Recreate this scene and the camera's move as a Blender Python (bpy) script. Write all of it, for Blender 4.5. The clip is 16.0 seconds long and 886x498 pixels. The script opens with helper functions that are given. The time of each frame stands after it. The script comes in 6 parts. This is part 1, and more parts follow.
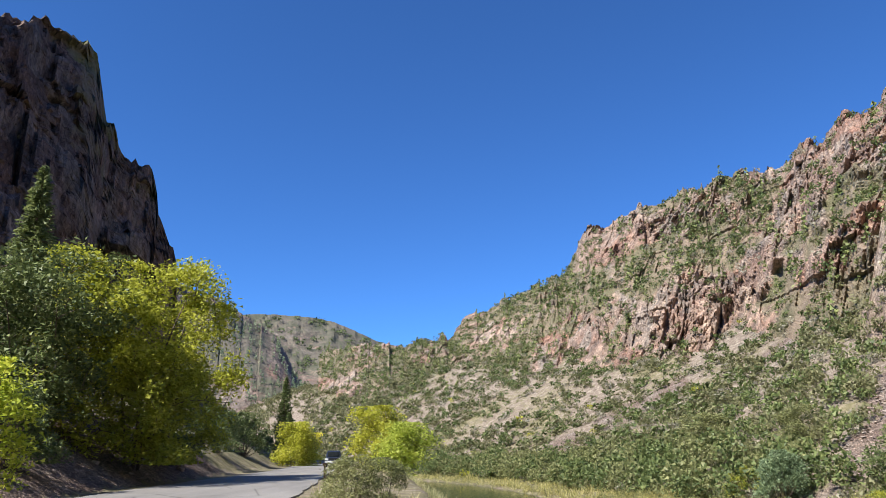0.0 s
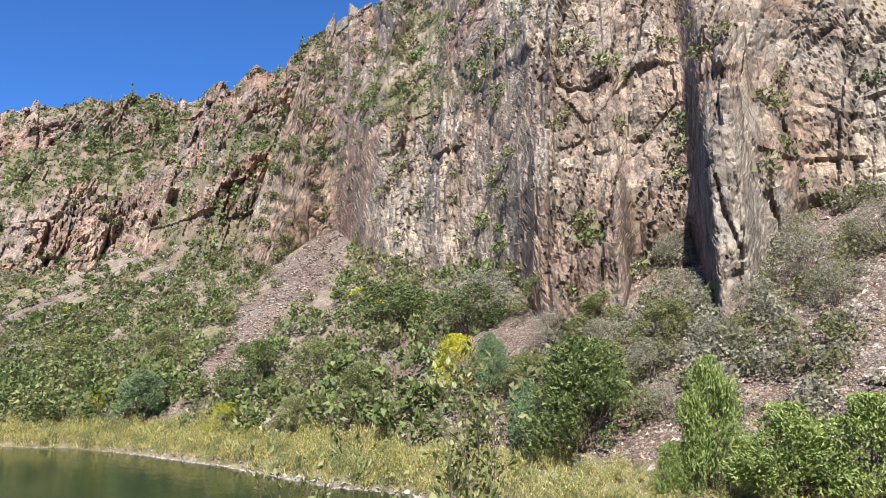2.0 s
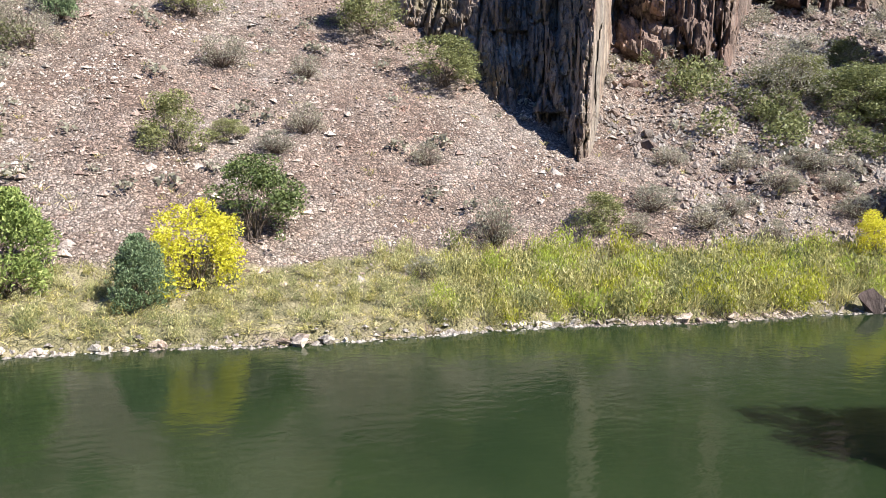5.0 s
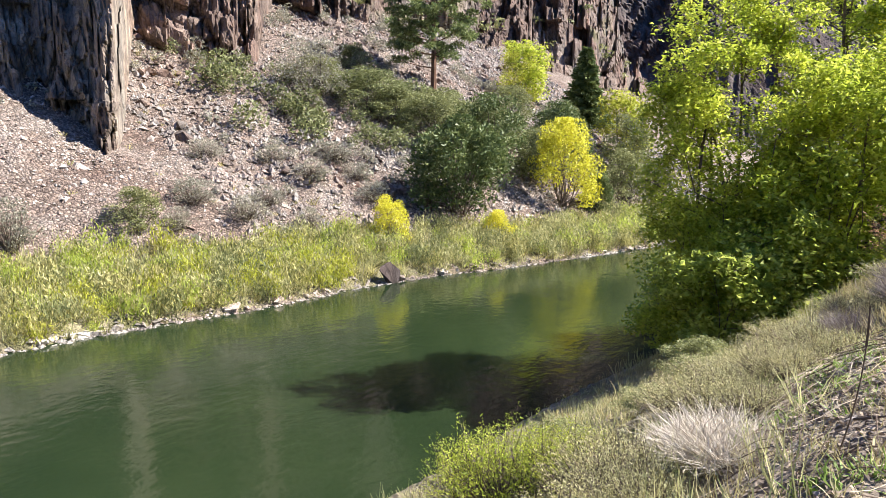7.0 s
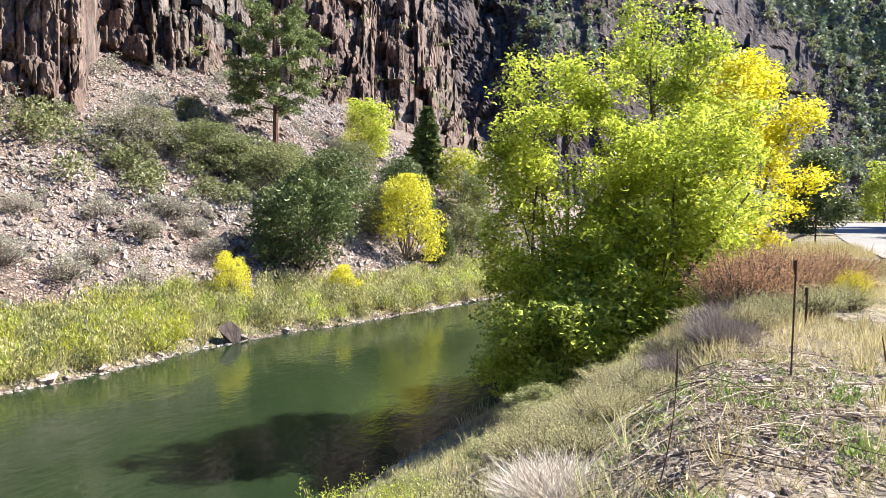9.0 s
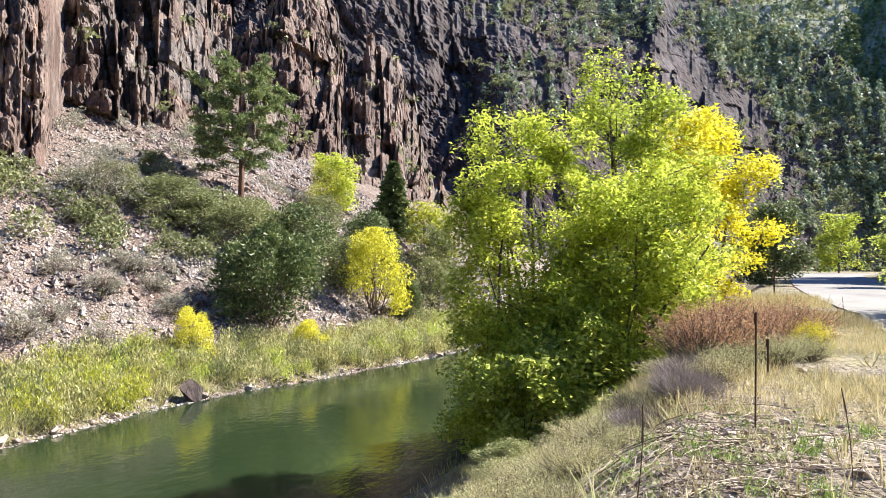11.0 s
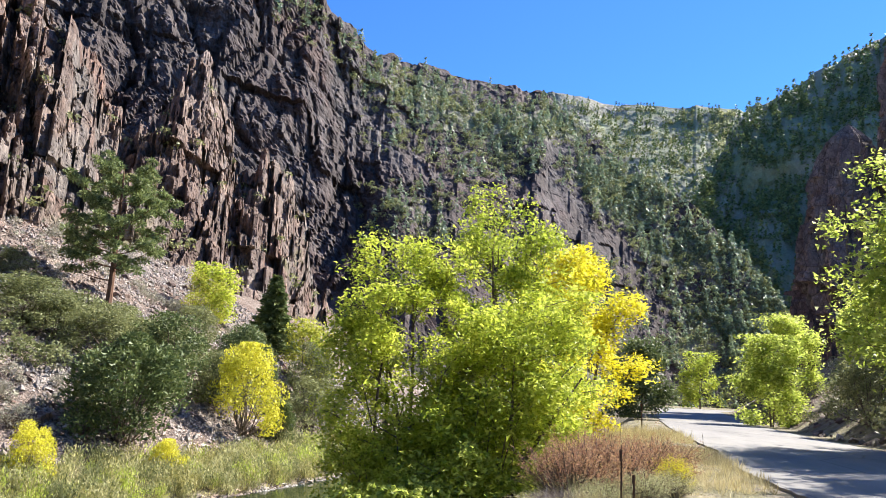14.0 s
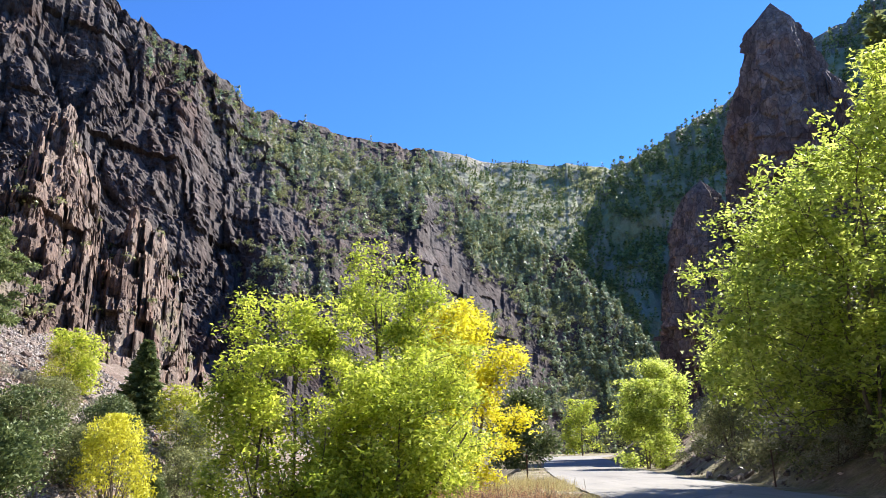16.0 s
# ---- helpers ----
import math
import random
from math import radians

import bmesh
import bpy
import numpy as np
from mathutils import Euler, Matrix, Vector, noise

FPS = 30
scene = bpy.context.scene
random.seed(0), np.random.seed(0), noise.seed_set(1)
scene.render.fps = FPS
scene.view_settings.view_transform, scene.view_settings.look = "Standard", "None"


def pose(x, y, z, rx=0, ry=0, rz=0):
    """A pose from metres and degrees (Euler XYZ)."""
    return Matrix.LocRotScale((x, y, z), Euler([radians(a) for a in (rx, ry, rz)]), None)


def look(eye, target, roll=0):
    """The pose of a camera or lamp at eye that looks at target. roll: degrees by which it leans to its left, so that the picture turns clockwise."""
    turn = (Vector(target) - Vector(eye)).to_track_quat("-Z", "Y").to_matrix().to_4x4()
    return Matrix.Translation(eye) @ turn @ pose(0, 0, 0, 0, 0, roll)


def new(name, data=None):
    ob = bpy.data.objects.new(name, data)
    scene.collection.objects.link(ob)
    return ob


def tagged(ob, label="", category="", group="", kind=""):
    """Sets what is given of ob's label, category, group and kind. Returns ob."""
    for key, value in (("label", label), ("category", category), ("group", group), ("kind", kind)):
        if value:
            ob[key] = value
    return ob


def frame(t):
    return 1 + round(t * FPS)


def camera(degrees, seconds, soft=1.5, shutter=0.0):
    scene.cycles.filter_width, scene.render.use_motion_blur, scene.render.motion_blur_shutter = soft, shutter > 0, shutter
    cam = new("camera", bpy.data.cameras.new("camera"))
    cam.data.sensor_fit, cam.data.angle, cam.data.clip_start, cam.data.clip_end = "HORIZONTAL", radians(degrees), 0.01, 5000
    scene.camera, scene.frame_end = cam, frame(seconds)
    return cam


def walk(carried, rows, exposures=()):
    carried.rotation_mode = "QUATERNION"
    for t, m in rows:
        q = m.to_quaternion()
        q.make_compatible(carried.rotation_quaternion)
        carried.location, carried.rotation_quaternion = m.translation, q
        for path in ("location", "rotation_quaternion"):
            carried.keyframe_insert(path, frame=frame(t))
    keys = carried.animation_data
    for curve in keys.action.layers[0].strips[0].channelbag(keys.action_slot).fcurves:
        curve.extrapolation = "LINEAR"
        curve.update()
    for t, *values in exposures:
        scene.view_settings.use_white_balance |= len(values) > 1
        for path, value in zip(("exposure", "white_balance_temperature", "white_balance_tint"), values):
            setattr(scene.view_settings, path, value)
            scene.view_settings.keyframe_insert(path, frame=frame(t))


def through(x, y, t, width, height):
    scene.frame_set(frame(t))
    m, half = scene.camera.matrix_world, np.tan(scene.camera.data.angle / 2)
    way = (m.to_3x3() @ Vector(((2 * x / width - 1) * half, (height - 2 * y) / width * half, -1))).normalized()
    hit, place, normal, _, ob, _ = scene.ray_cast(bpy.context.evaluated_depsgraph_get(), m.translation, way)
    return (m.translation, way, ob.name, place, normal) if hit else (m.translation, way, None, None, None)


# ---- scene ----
cam = camera(64.13, 16.0, soft=0.8, shutter=0.0)
# seconds, place in metres, turn in degrees
ROWS = [
    (0, 0.000, 0.260, 6.574, 105.97, 0.72, 0.21),
    (0.5, 0.058, 0.255, 6.566, 104.24, 0.64, -12.64),
    (1, 0.110, 0.239, 6.560, 102.83, 0.76, -24.61),
    (1.5, 0.157, 0.213, 6.552, 101.19, 1.08, -36.09),
    (2, 0.196, 0.181, 6.542, 98.90, 1.47, -46.99),
    (2.5, 0.226, 0.145, 6.524, 95.11, 1.80, -57.10),
    (3, 0.247, 0.109, 6.506, 91.24, 1.67, -66.19),
    (3.5, 0.262, 0.065, 6.488, 87.50, 1.36, -76.21),
    (4, 0.268, 0.016, 6.475, 84.63, 0.67, -86.76),
    (4.5, 0.266, -0.036, 6.468, 83.09, -0.11, -97.76),
    (5, 0.253, -0.088, 6.463, 82.18, -0.87, -109.03),
    (5.2, 0.245, -0.107, 6.463, 82.05, -1.04, -113.44),
    (7.3, 0.141, -0.228, 6.465, 82.45, -0.97, -148.09),
    (7.5, 0.134, -0.232, 6.466, 82.76, -1.07, -149.88),
    (8, 0.120, -0.240, 6.471, 83.74, -1.00, -153.35),
    (8.5, 0.111, -0.245, 6.477, 85.18, -0.99, -155.65),
    (9, 0.104, -0.249, 6.485, 86.72, -0.93, -157.24),
    (11.5, 0.091, -0.254, 6.511, 92.34, -0.70, -160.29),
    (12, 0.089, -0.254, 6.519, 93.94, -0.93, -160.79),
    (12.5, 0.085, -0.255, 6.527, 95.76, -1.38, -161.77),
    (13, 0.077, -0.256, 6.536, 97.72, -2.13, -163.64),
    (13.5, 0.065, -0.258, 6.545, 99.60, -2.85, -166.41),
    (14, 0.051, -0.260, 6.552, 101.12, -3.06, -169.57),
    (14.5, 0.035, -0.261, 6.558, 102.45, -2.62, -173.04),
    (15, 0.020, -0.262, 6.563, 103.55, -1.60, -176.02),
    (15.5, 0.010, -0.261, 6.568, 104.69, -0.46, -178.00),
    (16, 0.007, -0.260, 6.574, 105.83, 0.43, -178.41),
]
# the clip's camera opens up as it turns towards the sun
EXPOSURES = ((0.0, 0.93), (1.0, 0.98), (3.0, 1.1), (5.0, 1.32), (7.5, 1.68), (9.0, 1.74), (12.5, 1.72), (14.5, 1.6), (16.0, 1.58))
walk(cam, [(t, pose(x, y, z, rx, ry, rz)) for t, x, y, z, rx, ry, rz in ROWS], EXPOSURES)
# ---- light: autumn noon sun from the south-west, clear sky ----
SUN_BEARING, SUN_HEIGHT = radians(229), radians(46)
world = bpy.data.worlds.new("sky")
scene.world = world
world.use_nodes = True
sky = world.node_tree.nodes.new("ShaderNodeTexSky")
sky.sky_type, sky.sun_disc = "NISHITA", False
sky.sun_elevation, sky.sun_rotation = SUN_HEIGHT, SUN_BEARING
sky.altitude, sky.air_density, sky.dust_density, sky.ozone_density = 2600, 1.0, 0.0, 8.0
deep = world.node_tree.nodes.new("ShaderNodeMix")
deep.data_type, deep.blend_type = "RGBA", "MULTIPLY"
deep.inputs["Factor"].default_value = 1.0
deep.inputs[7].default_value = (0.56, 0.90, 1.22, 1)
world.node_tree.links.new(sky.outputs[0], deep.inputs[6])
world.node_tree.links.new(deep.outputs[2], world.node_tree.nodes["Background"].inputs[0])
world.node_tree.nodes["Background"].inputs[1].default_value = 0.087
sun = new("sun", bpy.data.lights.new("sun", "SUN"))
sun.data.energy, sun.data.angle, sun.data.color = 5.0, radians(0.53), (1.0, 0.95, 0.88)
toward = Vector((math.sin(SUN_BEARING) * math.cos(SUN_HEIGHT), math.cos(SUN_BEARING) * math.cos(SUN_HEIGHT), math.sin(SUN_HEIGHT)))
sun.matrix_world = look(toward * 50, (0, 0, 0))


# ---- materials ----
class Graph:
    """A small helper to wire a node material."""

    def __init__(self, name, roughness=0.9):
        self.mat = bpy.data.materials.new(name)
        self.mat.use_nodes = True
        self.tree = self.mat.node_tree
        self.bsdf = self.tree.nodes["Principled BSDF"]
        self.bsdf.inputs["Roughness"].default_value = roughness
        self.bsdf.inputs["Specular IOR Level"].default_value = 0.25
        self.place = self.node("ShaderNodeNewGeometry").outputs["Position"]

    def node(self, kind, **values):
        n = self.tree.nodes.new(kind)
        for key, value in values.items():
            n.inputs[key].default_value = value
        return n

    def link(self, a, b):
        self.tree.links.new(a, b)

    def scaled(self, sx, sy, sz):
        m = self.node("ShaderNodeMapping")
        m.inputs["Scale"].default_value = (sx, sy, sz)
        self.link(self.place, m.inputs["Vector"])
        return m.outputs[0]

    def noise(self, scale, detail=5, rough=0.6, stretch=(1, 1, 1), warp=0.0):
        n = self.node("ShaderNodeTexNoise", Scale=scale, Detail=detail, Roughness=rough, Distortion=warp)
        self.link(self.scaled(*stretch), n.inputs["Vector"])
        return n.outputs[0]

    def cells(self, scale, stretch=(1, 1, 1), feature="F1", out="Distance", rand=1.0):
        n = self.node("ShaderNodeTexVoronoi", Scale=scale, Randomness=rand)
        n.feature = feature
        self.link(self.scaled(*stretch), n.inputs["Vector"])
        return n.outputs[out]

    def ramp(self, value, *stops):
        n = self.node("ShaderNodeValToRGB")
        els = n.color_ramp.elements
        while len(els) < len(stops):
            els.new(0.5)
        for el, (at, colour) in zip(els, stops):
            el.position, el.color = at, (*colour, 1)
        self.link(value, n.inputs[0])
        return n.outputs[0]

    def mix(self, factor, a, b, kind="MIX"):
        n = self.node("ShaderNodeMix")
        n.data_type, n.blend_type = "RGBA", kind
        for sock, v in ((n.inputs["Factor"], factor), (n.inputs[6], a), (n.inputs[7], b)):
            if isinstance(v, (int, float)):
                sock.default_value = v
            elif isinstance(v, tuple):
                sock.default_value = (*v, 1)
            else:
                self.link(v, sock)
        return n.outputs[2]

    def math(self, op, a, b=0.0, clamp=False):
        n = self.node("ShaderNodeMath")
        n.operation, n.use_clamp = op, clamp
        for sock, v in ((n.inputs[0], a), (n.inputs[1], b)):
            if isinstance(v, (int, float)):
                sock.default_value = v
            else:
                self.link(v, sock)
        return n.outputs[0]

    def attribute(self, name):
        n = self.node("ShaderNodeAttribute")
        n.attribute_name = name
        return n.outputs["Fac"]

    def bump(self, height, strength, distance):
        n = self.node("ShaderNodeBump", Strength=strength, Distance=distance)
        self.link(height, n.inputs["Height"])
        if self.bsdf.inputs["Normal"].links:
            self.link(self.bsdf.inputs["Normal"].links[0].from_socket, n.inputs["Normal"])
        self.link(n.outputs[0], self.bsdf.inputs["Normal"])

    def done(self, colour):
        if isinstance(colour, tuple):
            self.bsdf.inputs["Base Color"].default_value = (*colour, 1)
        else:
            self.link(colour, self.bsdf.inputs["Base Color"])
        return self.mat


def rock(name, dark, mid, light, size=1.0, soil=(0.30, 0.22, 0.15), grass=(0.13, 0.13, 0.05), rust=(0.36, 0.19, 0.13), grey=(0.33, 0.30, 0.275)):
    """Cracked, weathered rock: patches of rust and grey, blocks of their own tone, dark joints; soil where "cover" is high."""
    g = Graph(name, 0.92)
    base = g.ramp(g.noise(0.06 / size, 6, 0.62, warp=0.6), (0.30, dark), (0.48, mid), (0.66, light))
    base = g.mix(g.ramp(g.noise(0.045 / size, 5, 0.65, warp=1.0), (0.50, (0, 0, 0)), (0.66, (0.8, 0.8, 0.8))), base, rust)
    base = g.mix(g.ramp(g.noise(0.07 / size, 5, 0.65, stretch=(1.1, 0.9, 0.7), warp=1.0), (0.48, (0, 0, 0)), (0.62, (0.85, 0.85, 0.85))), base, grey)
    for scale, depth in ((0.55, 0.6), (1.9, 0.55)):
        tone = g.node("ShaderNodeRGBToBW")
        g.link(g.cells(scale / size, (1, 1, 0.55), out="Color"), tone.inputs[0])
        base = g.mix(depth, base, g.ramp(tone.outputs[0], (0.15, (0.60, 0.58, 0.58)), (0.5, (1, 1, 1)), (0.85, (1.4, 1.38, 1.33))), "MULTIPLY")
    streak = g.noise(0.5 / size, 7, 0.72, stretch=(1, 1, 0.5), warp=0.7)
    base = g.mix(0.85, base, g.ramp(streak, (0.33, (0.55, 0.53, 0.52)), (0.5, (1, 1, 1)), (0.68, (1.4, 1.36, 1.3))), "MULTIPLY")
    grain = g.noise(3.0 / size, 7, 0.75)
    base = g.mix(0.6, base, g.ramp(grain, (0.32, (0.55, 0.53, 0.52)), (0.53, (1.04, 1.04, 1.04)), (0.72, (1.5, 1.46, 1.4))), "MULTIPLY")
    crack = g.cells(0.55 / size, (1, 1, 0.55), "DISTANCE_TO_EDGE")
    split = g.cells(1.9 / size, (1, 1, 0.55), "DISTANCE_TO_EDGE")
    base = g.mix(0.75, base, g.ramp(crack, (0.0, (0.40, 0.38, 0.37)), (0.04, (1, 1, 1))), "MULTIPLY")
    base = g.mix(0.6, base, g.ramp(split, (0.0, (0.50, 0.48, 0.47)), (0.07, (1, 1, 1))), "MULTIPLY")
    cover = g.attribute("cover")
    patch = g.noise(0.35 / size, 5, 0.7)
    ground = g.mix(g.ramp(g.noise(0.12 / size, 4, 0.6), (0.40, (0, 0, 0)), (0.62, (1, 1, 1))), soil, grass)
    ground = g.mix(0.7, ground, g.ramp(grain, (0.3, (0.6, 0.6, 0.6)), (0.7, (1.35, 1.35, 1.35))), "MULTIPLY")
    mask = g.ramp(g.math("ADD", cover, g.math("MULTIPLY", g.math("SUBTRACT", patch, 0.5), 0.9)), (0.42, (0, 0, 0)), (0.58, (1, 1, 1)))
    base = g.mix(mask, base, ground)
    g.bump(g.noise(1.1 / size, 8, 0.7, stretch=(1, 1, 0.5)), 0.7, 0.45 * size)
    g.bump(crack, 0.6, 0.35 * size)
    g.bump(split, 0.6, 0.2 * size)
    return g.done(base)


def leaf(name, a, b, c, through=0.35, gloss=0.5):
    """Foliage whose leaves vary one by one and plant by plant, and let light through."""
    g = Graph(name, gloss)
    n = g.node("ShaderNodeNewGeometry").outputs["Random Per Island"]
    o = g.node("ShaderNodeObjectInfo").outputs["Random"]
    patch = g.noise(0.7, 3, 0.6)
    value = g.math("ADD", g.math("MULTIPLY", n, 0.5), g.math("MULTIPLY", patch, 0.5))
    col = g.ramp(value, (0.28, a), (0.5, b), (0.74, c))
    col = g.mix(0.5, col, g.ramp(o, (0.0, (0.75, 0.8, 0.8)), (1.0, (1.2, 1.15, 1.1))), "MULTIPLY")
    g.done(col)
    t = g.node("ShaderNodeBsdfTranslucent")
    g.link(col, t.inputs["Color"])
    m = g.node("ShaderNodeMixShader")
    m.inputs[0].default_value = through
    g.link(g.bsdf.outputs[0], m.inputs[1])
    g.link(t.outputs[0], m.inputs[2])
    g.link(m.outputs[0], g.tree.nodes["Material Output"].inputs["Surface"])
    return g.mat


def plain(name, colour, roughness=0.8, scale=6.0, metal=0.0):
    g = Graph(name, roughness)
    g.bsdf.inputs["Metallic"].default_value = metal
    n = g.noise(scale, 6, 0.65)
    lo, hi = tuple(c * 0.6 for c in colour), tuple(min(1, c * 1.4) for c in colour)
    g.bump(n, 0.4, 0.02)
    return g.done(g.ramp(n, (0.3, lo), (0.7, hi)))


def bark(name, dark, light):
    g = Graph(name, 0.95)
    n = g.noise(9, 6, 0.7, stretch=(1, 1, 0.15))
    g.bump(n, 0.8, 0.03)
    return g.done(g.ramp(n, (0.35, dark), (0.62, light)))


def ground_material():
    g = Graph("earth_and_scree", 0.95)
    tone = g.noise(0.22, 7, 0.72)
    scree = g.ramp(tone, (0.32, (0.205, 0.145, 0.118)), (0.5, (0.275, 0.22, 0.185)), (0.66, (0.36, 0.32, 0.285)))
    stones = g.cells(5.0, out="Color")
    grey = g.node("ShaderNodeRGBToBW")
    g.link(stones, grey.inputs[0])
    scree = g.mix(0.8, scree, g.ramp(grey.outputs[0], (0.1, (0.52, 0.50, 0.49)), (0.5, (0.95, 0.95, 0.95)), (0.9, (1.45, 1.41, 1.36))), "MULTIPLY")
    edge = g.cells(5.0, feature="DISTANCE_TO_EDGE")
    scree = g.mix(0.85, scree, g.ramp(edge, (0.0, (0.28, 0.26, 0.25)), (0.16, (1, 1, 1))), "MULTIPLY")
    gravel = g.cells(11, feature="DISTANCE_TO_EDGE")
    pebble = g.node("ShaderNodeRGBToBW")
    g.link(g.cells(11, out="Color"), pebble.inputs[0])
    scree = g.mix(0.7, scree, g.ramp(pebble.outputs[0], (0.15, (0.55, 0.53, 0.52)), (0.5, (1.02, 1, 1)), (0.85, (1.5, 1.46, 1.42))), "MULTIPLY")
    scree = g.mix(0.6, scree, g.ramp(gravel, (0.0, (0.4, 0.38, 0.37)), (0.18, (1, 1, 1))), "MULTIPLY")
    soil = g.ramp(g.noise(0.9, 6, 0.7), (0.32, (0.13, 0.10, 0.08)), (0.52, (0.25, 0.205, 0.16)), (0.7, (0.42, 0.37, 0.30)))
    grass = g.ramp(g.noise(0.8, 6, 0.7), (0.3, (0.09, 0.09, 0.045)), (0.5, (0.195, 0.175, 0.095)), (0.7, (0.36, 0.31, 0.20)))
    fine = g.noise(14, 5, 0.75)
    earth = g.mix(g.ramp(g.math("ADD", g.attribute("grass"), g.math("MULTIPLY", g.math("SUBTRACT", g.noise(0.6, 5, 0.7), 0.5), 1.1)), (0.4, (0, 0, 0)), (0.6, (1, 1, 1))), soil, grass)
    earth = g.mix(0.7, earth, g.ramp(fine, (0.3, (0.55, 0.55, 0.55)), (0.7, (1.4, 1.4, 1.4))), "MULTIPLY")
    col = g.mix(g.ramp(g.math("ADD", g.attribute("scree"), g.math("MULTIPLY", g.math("SUBTRACT", g.noise(0.5, 5, 0.7), 0.5), 0.6)), (0.42, (0, 0, 0)), (0.58, (1, 1, 1))), earth, scree)
    g.bump(fine, 0.5, 0.05)
    g.bump(edge, 0.9, 0.16)
    g.bump(gravel, 0.8, 0.07)
    return g.done(col)


def water_material():
    g = Graph("river_water", 0.10)
    g.bsdf.inputs["IOR"].default_value = 1.33
    g.bsdf.inputs["Specular IOR Level"].default_value = 0.5
    g.bump(g.noise(0.8, 3, 0.55, stretch=(1.0, 0.6, 1), warp=0.2), 0.09, 0.2)
    g.bump(g.noise(3.5, 3, 0.5, stretch=(1.0, 0.6, 1), warp=0.3), 0.12, 0.08)
    return g.done(g.ramp(g.noise(0.12, 3, 0.5), (0.35, (0.0105, 0.020, 0.0085)), (0.65, (0.019, 0.031, 0.0125))))


def asphalt_material():
    g = Graph("worn_asphalt", 0.85)
    fine = g.noise(40, 4, 0.8)
    base = g.ramp(g.noise(0.5, 5, 0.6, stretch=(1.2, 0.25, 1)), (0.3, (0.17, 0.162, 0.152)), (0.7, (0.255, 0.243, 0.226)))
    base = g.mix(0.5, base, g.ramp(fine, (0.3, (0.6, 0.6, 0.6)), (0.7, (1.35, 1.35, 1.35))), "MULTIPLY")
    crack = g.cells(0.16, feature="DISTANCE_TO_EDGE", rand=0.9)
    base = g.mix(0.7, base, g.ramp(crack, (0.0, (0.35, 0.35, 0.35)), (0.008, (1, 1, 1))), "MULTIPLY")
    g.bump(fine, 0.3, 0.01)
    return g.done(base)


ROCK_PINK = rock("pink_brown_cliff_rock", (0.176, 0.123, 0.097), (0.260, 0.207, 0.167), (0.352, 0.304, 0.251), rust=(0.251, 0.154, 0.116), grey=(0.246, 0.224, 0.195), soil=(0.290, 0.238, 0.185), grass=(0.150, 0.141, 0.079))
ROCK_FAR = rock("weathered_canyon_rock", (0.198, 0.122, 0.095), (0.279, 0.203, 0.162), (0.378, 0.306, 0.243), 1.4, soil=(0.234, 0.180, 0.131), grass=(0.135, 0.126, 0.072), rust=(0.261, 0.140, 0.099), grey=(0.234, 0.211, 0.184))
# brown cliff rock with the shade of its walls darkened into the colour
ROCK_BROWN_SHADE = rock("shaded_brown_cliff_rock", (0.104, 0.070, 0.059), (0.170, 0.122, 0.102), (0.266, 0.211, 0.178), rust=(0.185, 0.107, 0.080), grey=(0.170, 0.152, 0.137), soil=(0.192, 0.155, 0.118))
# south wall rock: the wall's shade is put into this near-black base
ROCK_SHADE = rock("shaded_purple_grey_rock", (0.046, 0.035, 0.034), (0.07, 0.056, 0.054), (0.115, 0.097, 0.094), 1.5, soil=(0.20, 0.185, 0.14), grass=(0.15, 0.165, 0.095), rust=(0.092, 0.058, 0.05), grey=(0.085, 0.077, 0.077))
ROCK_HILL = rock("far_hill_rock", (0.10, 0.08, 0.068), (0.155, 0.125, 0.105), (0.24, 0.19, 0.155), 4.0, soil=(0.13, 0.115, 0.09), grass=(0.08, 0.085, 0.055), rust=(0.22, 0.13, 0.10), grey=(0.17, 0.155, 0.14))
ROCK_FOREST = rock("forested_slope_soil", (0.14, 0.14, 0.11), (0.19, 0.19, 0.145), (0.25, 0.25, 0.19), 3.0, soil=(0.23, 0.225, 0.16), grass=(0.16, 0.19, 0.10), rust=(0.19, 0.18, 0.13), grey=(0.21, 0.215, 0.20))
STONE = rock("loose_stone", (0.26, 0.19, 0.165), (0.39, 0.32, 0.28), (0.56, 0.50, 0.445), 0.25, rust=(0.36, 0.22, 0.17), grey=(0.36, 0.335, 0.31))
STONE_GREY = rock("grey_rubble_stone", (0.19, 0.16, 0.145), (0.29, 0.26, 0.24), (0.43, 0.40, 0.37), 0.25, rust=(0.25, 0.185, 0.16), grey=(0.30, 0.285, 0.265))
GROUND = ground_material()
WATER = water_material()
ASPHALT = asphalt_material()
BARK = bark("grey_brown_bark", (0.06, 0.045, 0.035), (0.19, 0.15, 0.12))
BARK_RED = bark("pine_bark", (0.07, 0.04, 0.028), (0.21, 0.12, 0.08))
LEAF_LIME = leaf("lime_autumn_leaves", (0.25, 0.32, 0.035), (0.45, 0.52, 0.065), (0.67, 0.69, 0.12), 0.52)
LEAF_FRESH = leaf("light_green_autumn_leaves", (0.27, 0.34, 0.05), (0.46, 0.53, 0.10), (0.66, 0.70, 0.18), 0.58)
LEAF_YELLOW = leaf("yellow_autumn_leaves", (0.42, 0.40, 0.03), (0.64, 0.61, 0.055), (0.81, 0.77, 0.13), 0.45)
LEAF_ORANGE = leaf("golden_orange_leaves", (0.58, 0.52, 0.025), (0.78, 0.70, 0.04), (0.84, 0.78, 0.10), 0.55)
LEAF_OLIVE = leaf("olive_autumn_leaves", (0.29, 0.31, 0.035), (0.48, 0.49, 0.06), (0.66, 0.64, 0.12), 0.5)
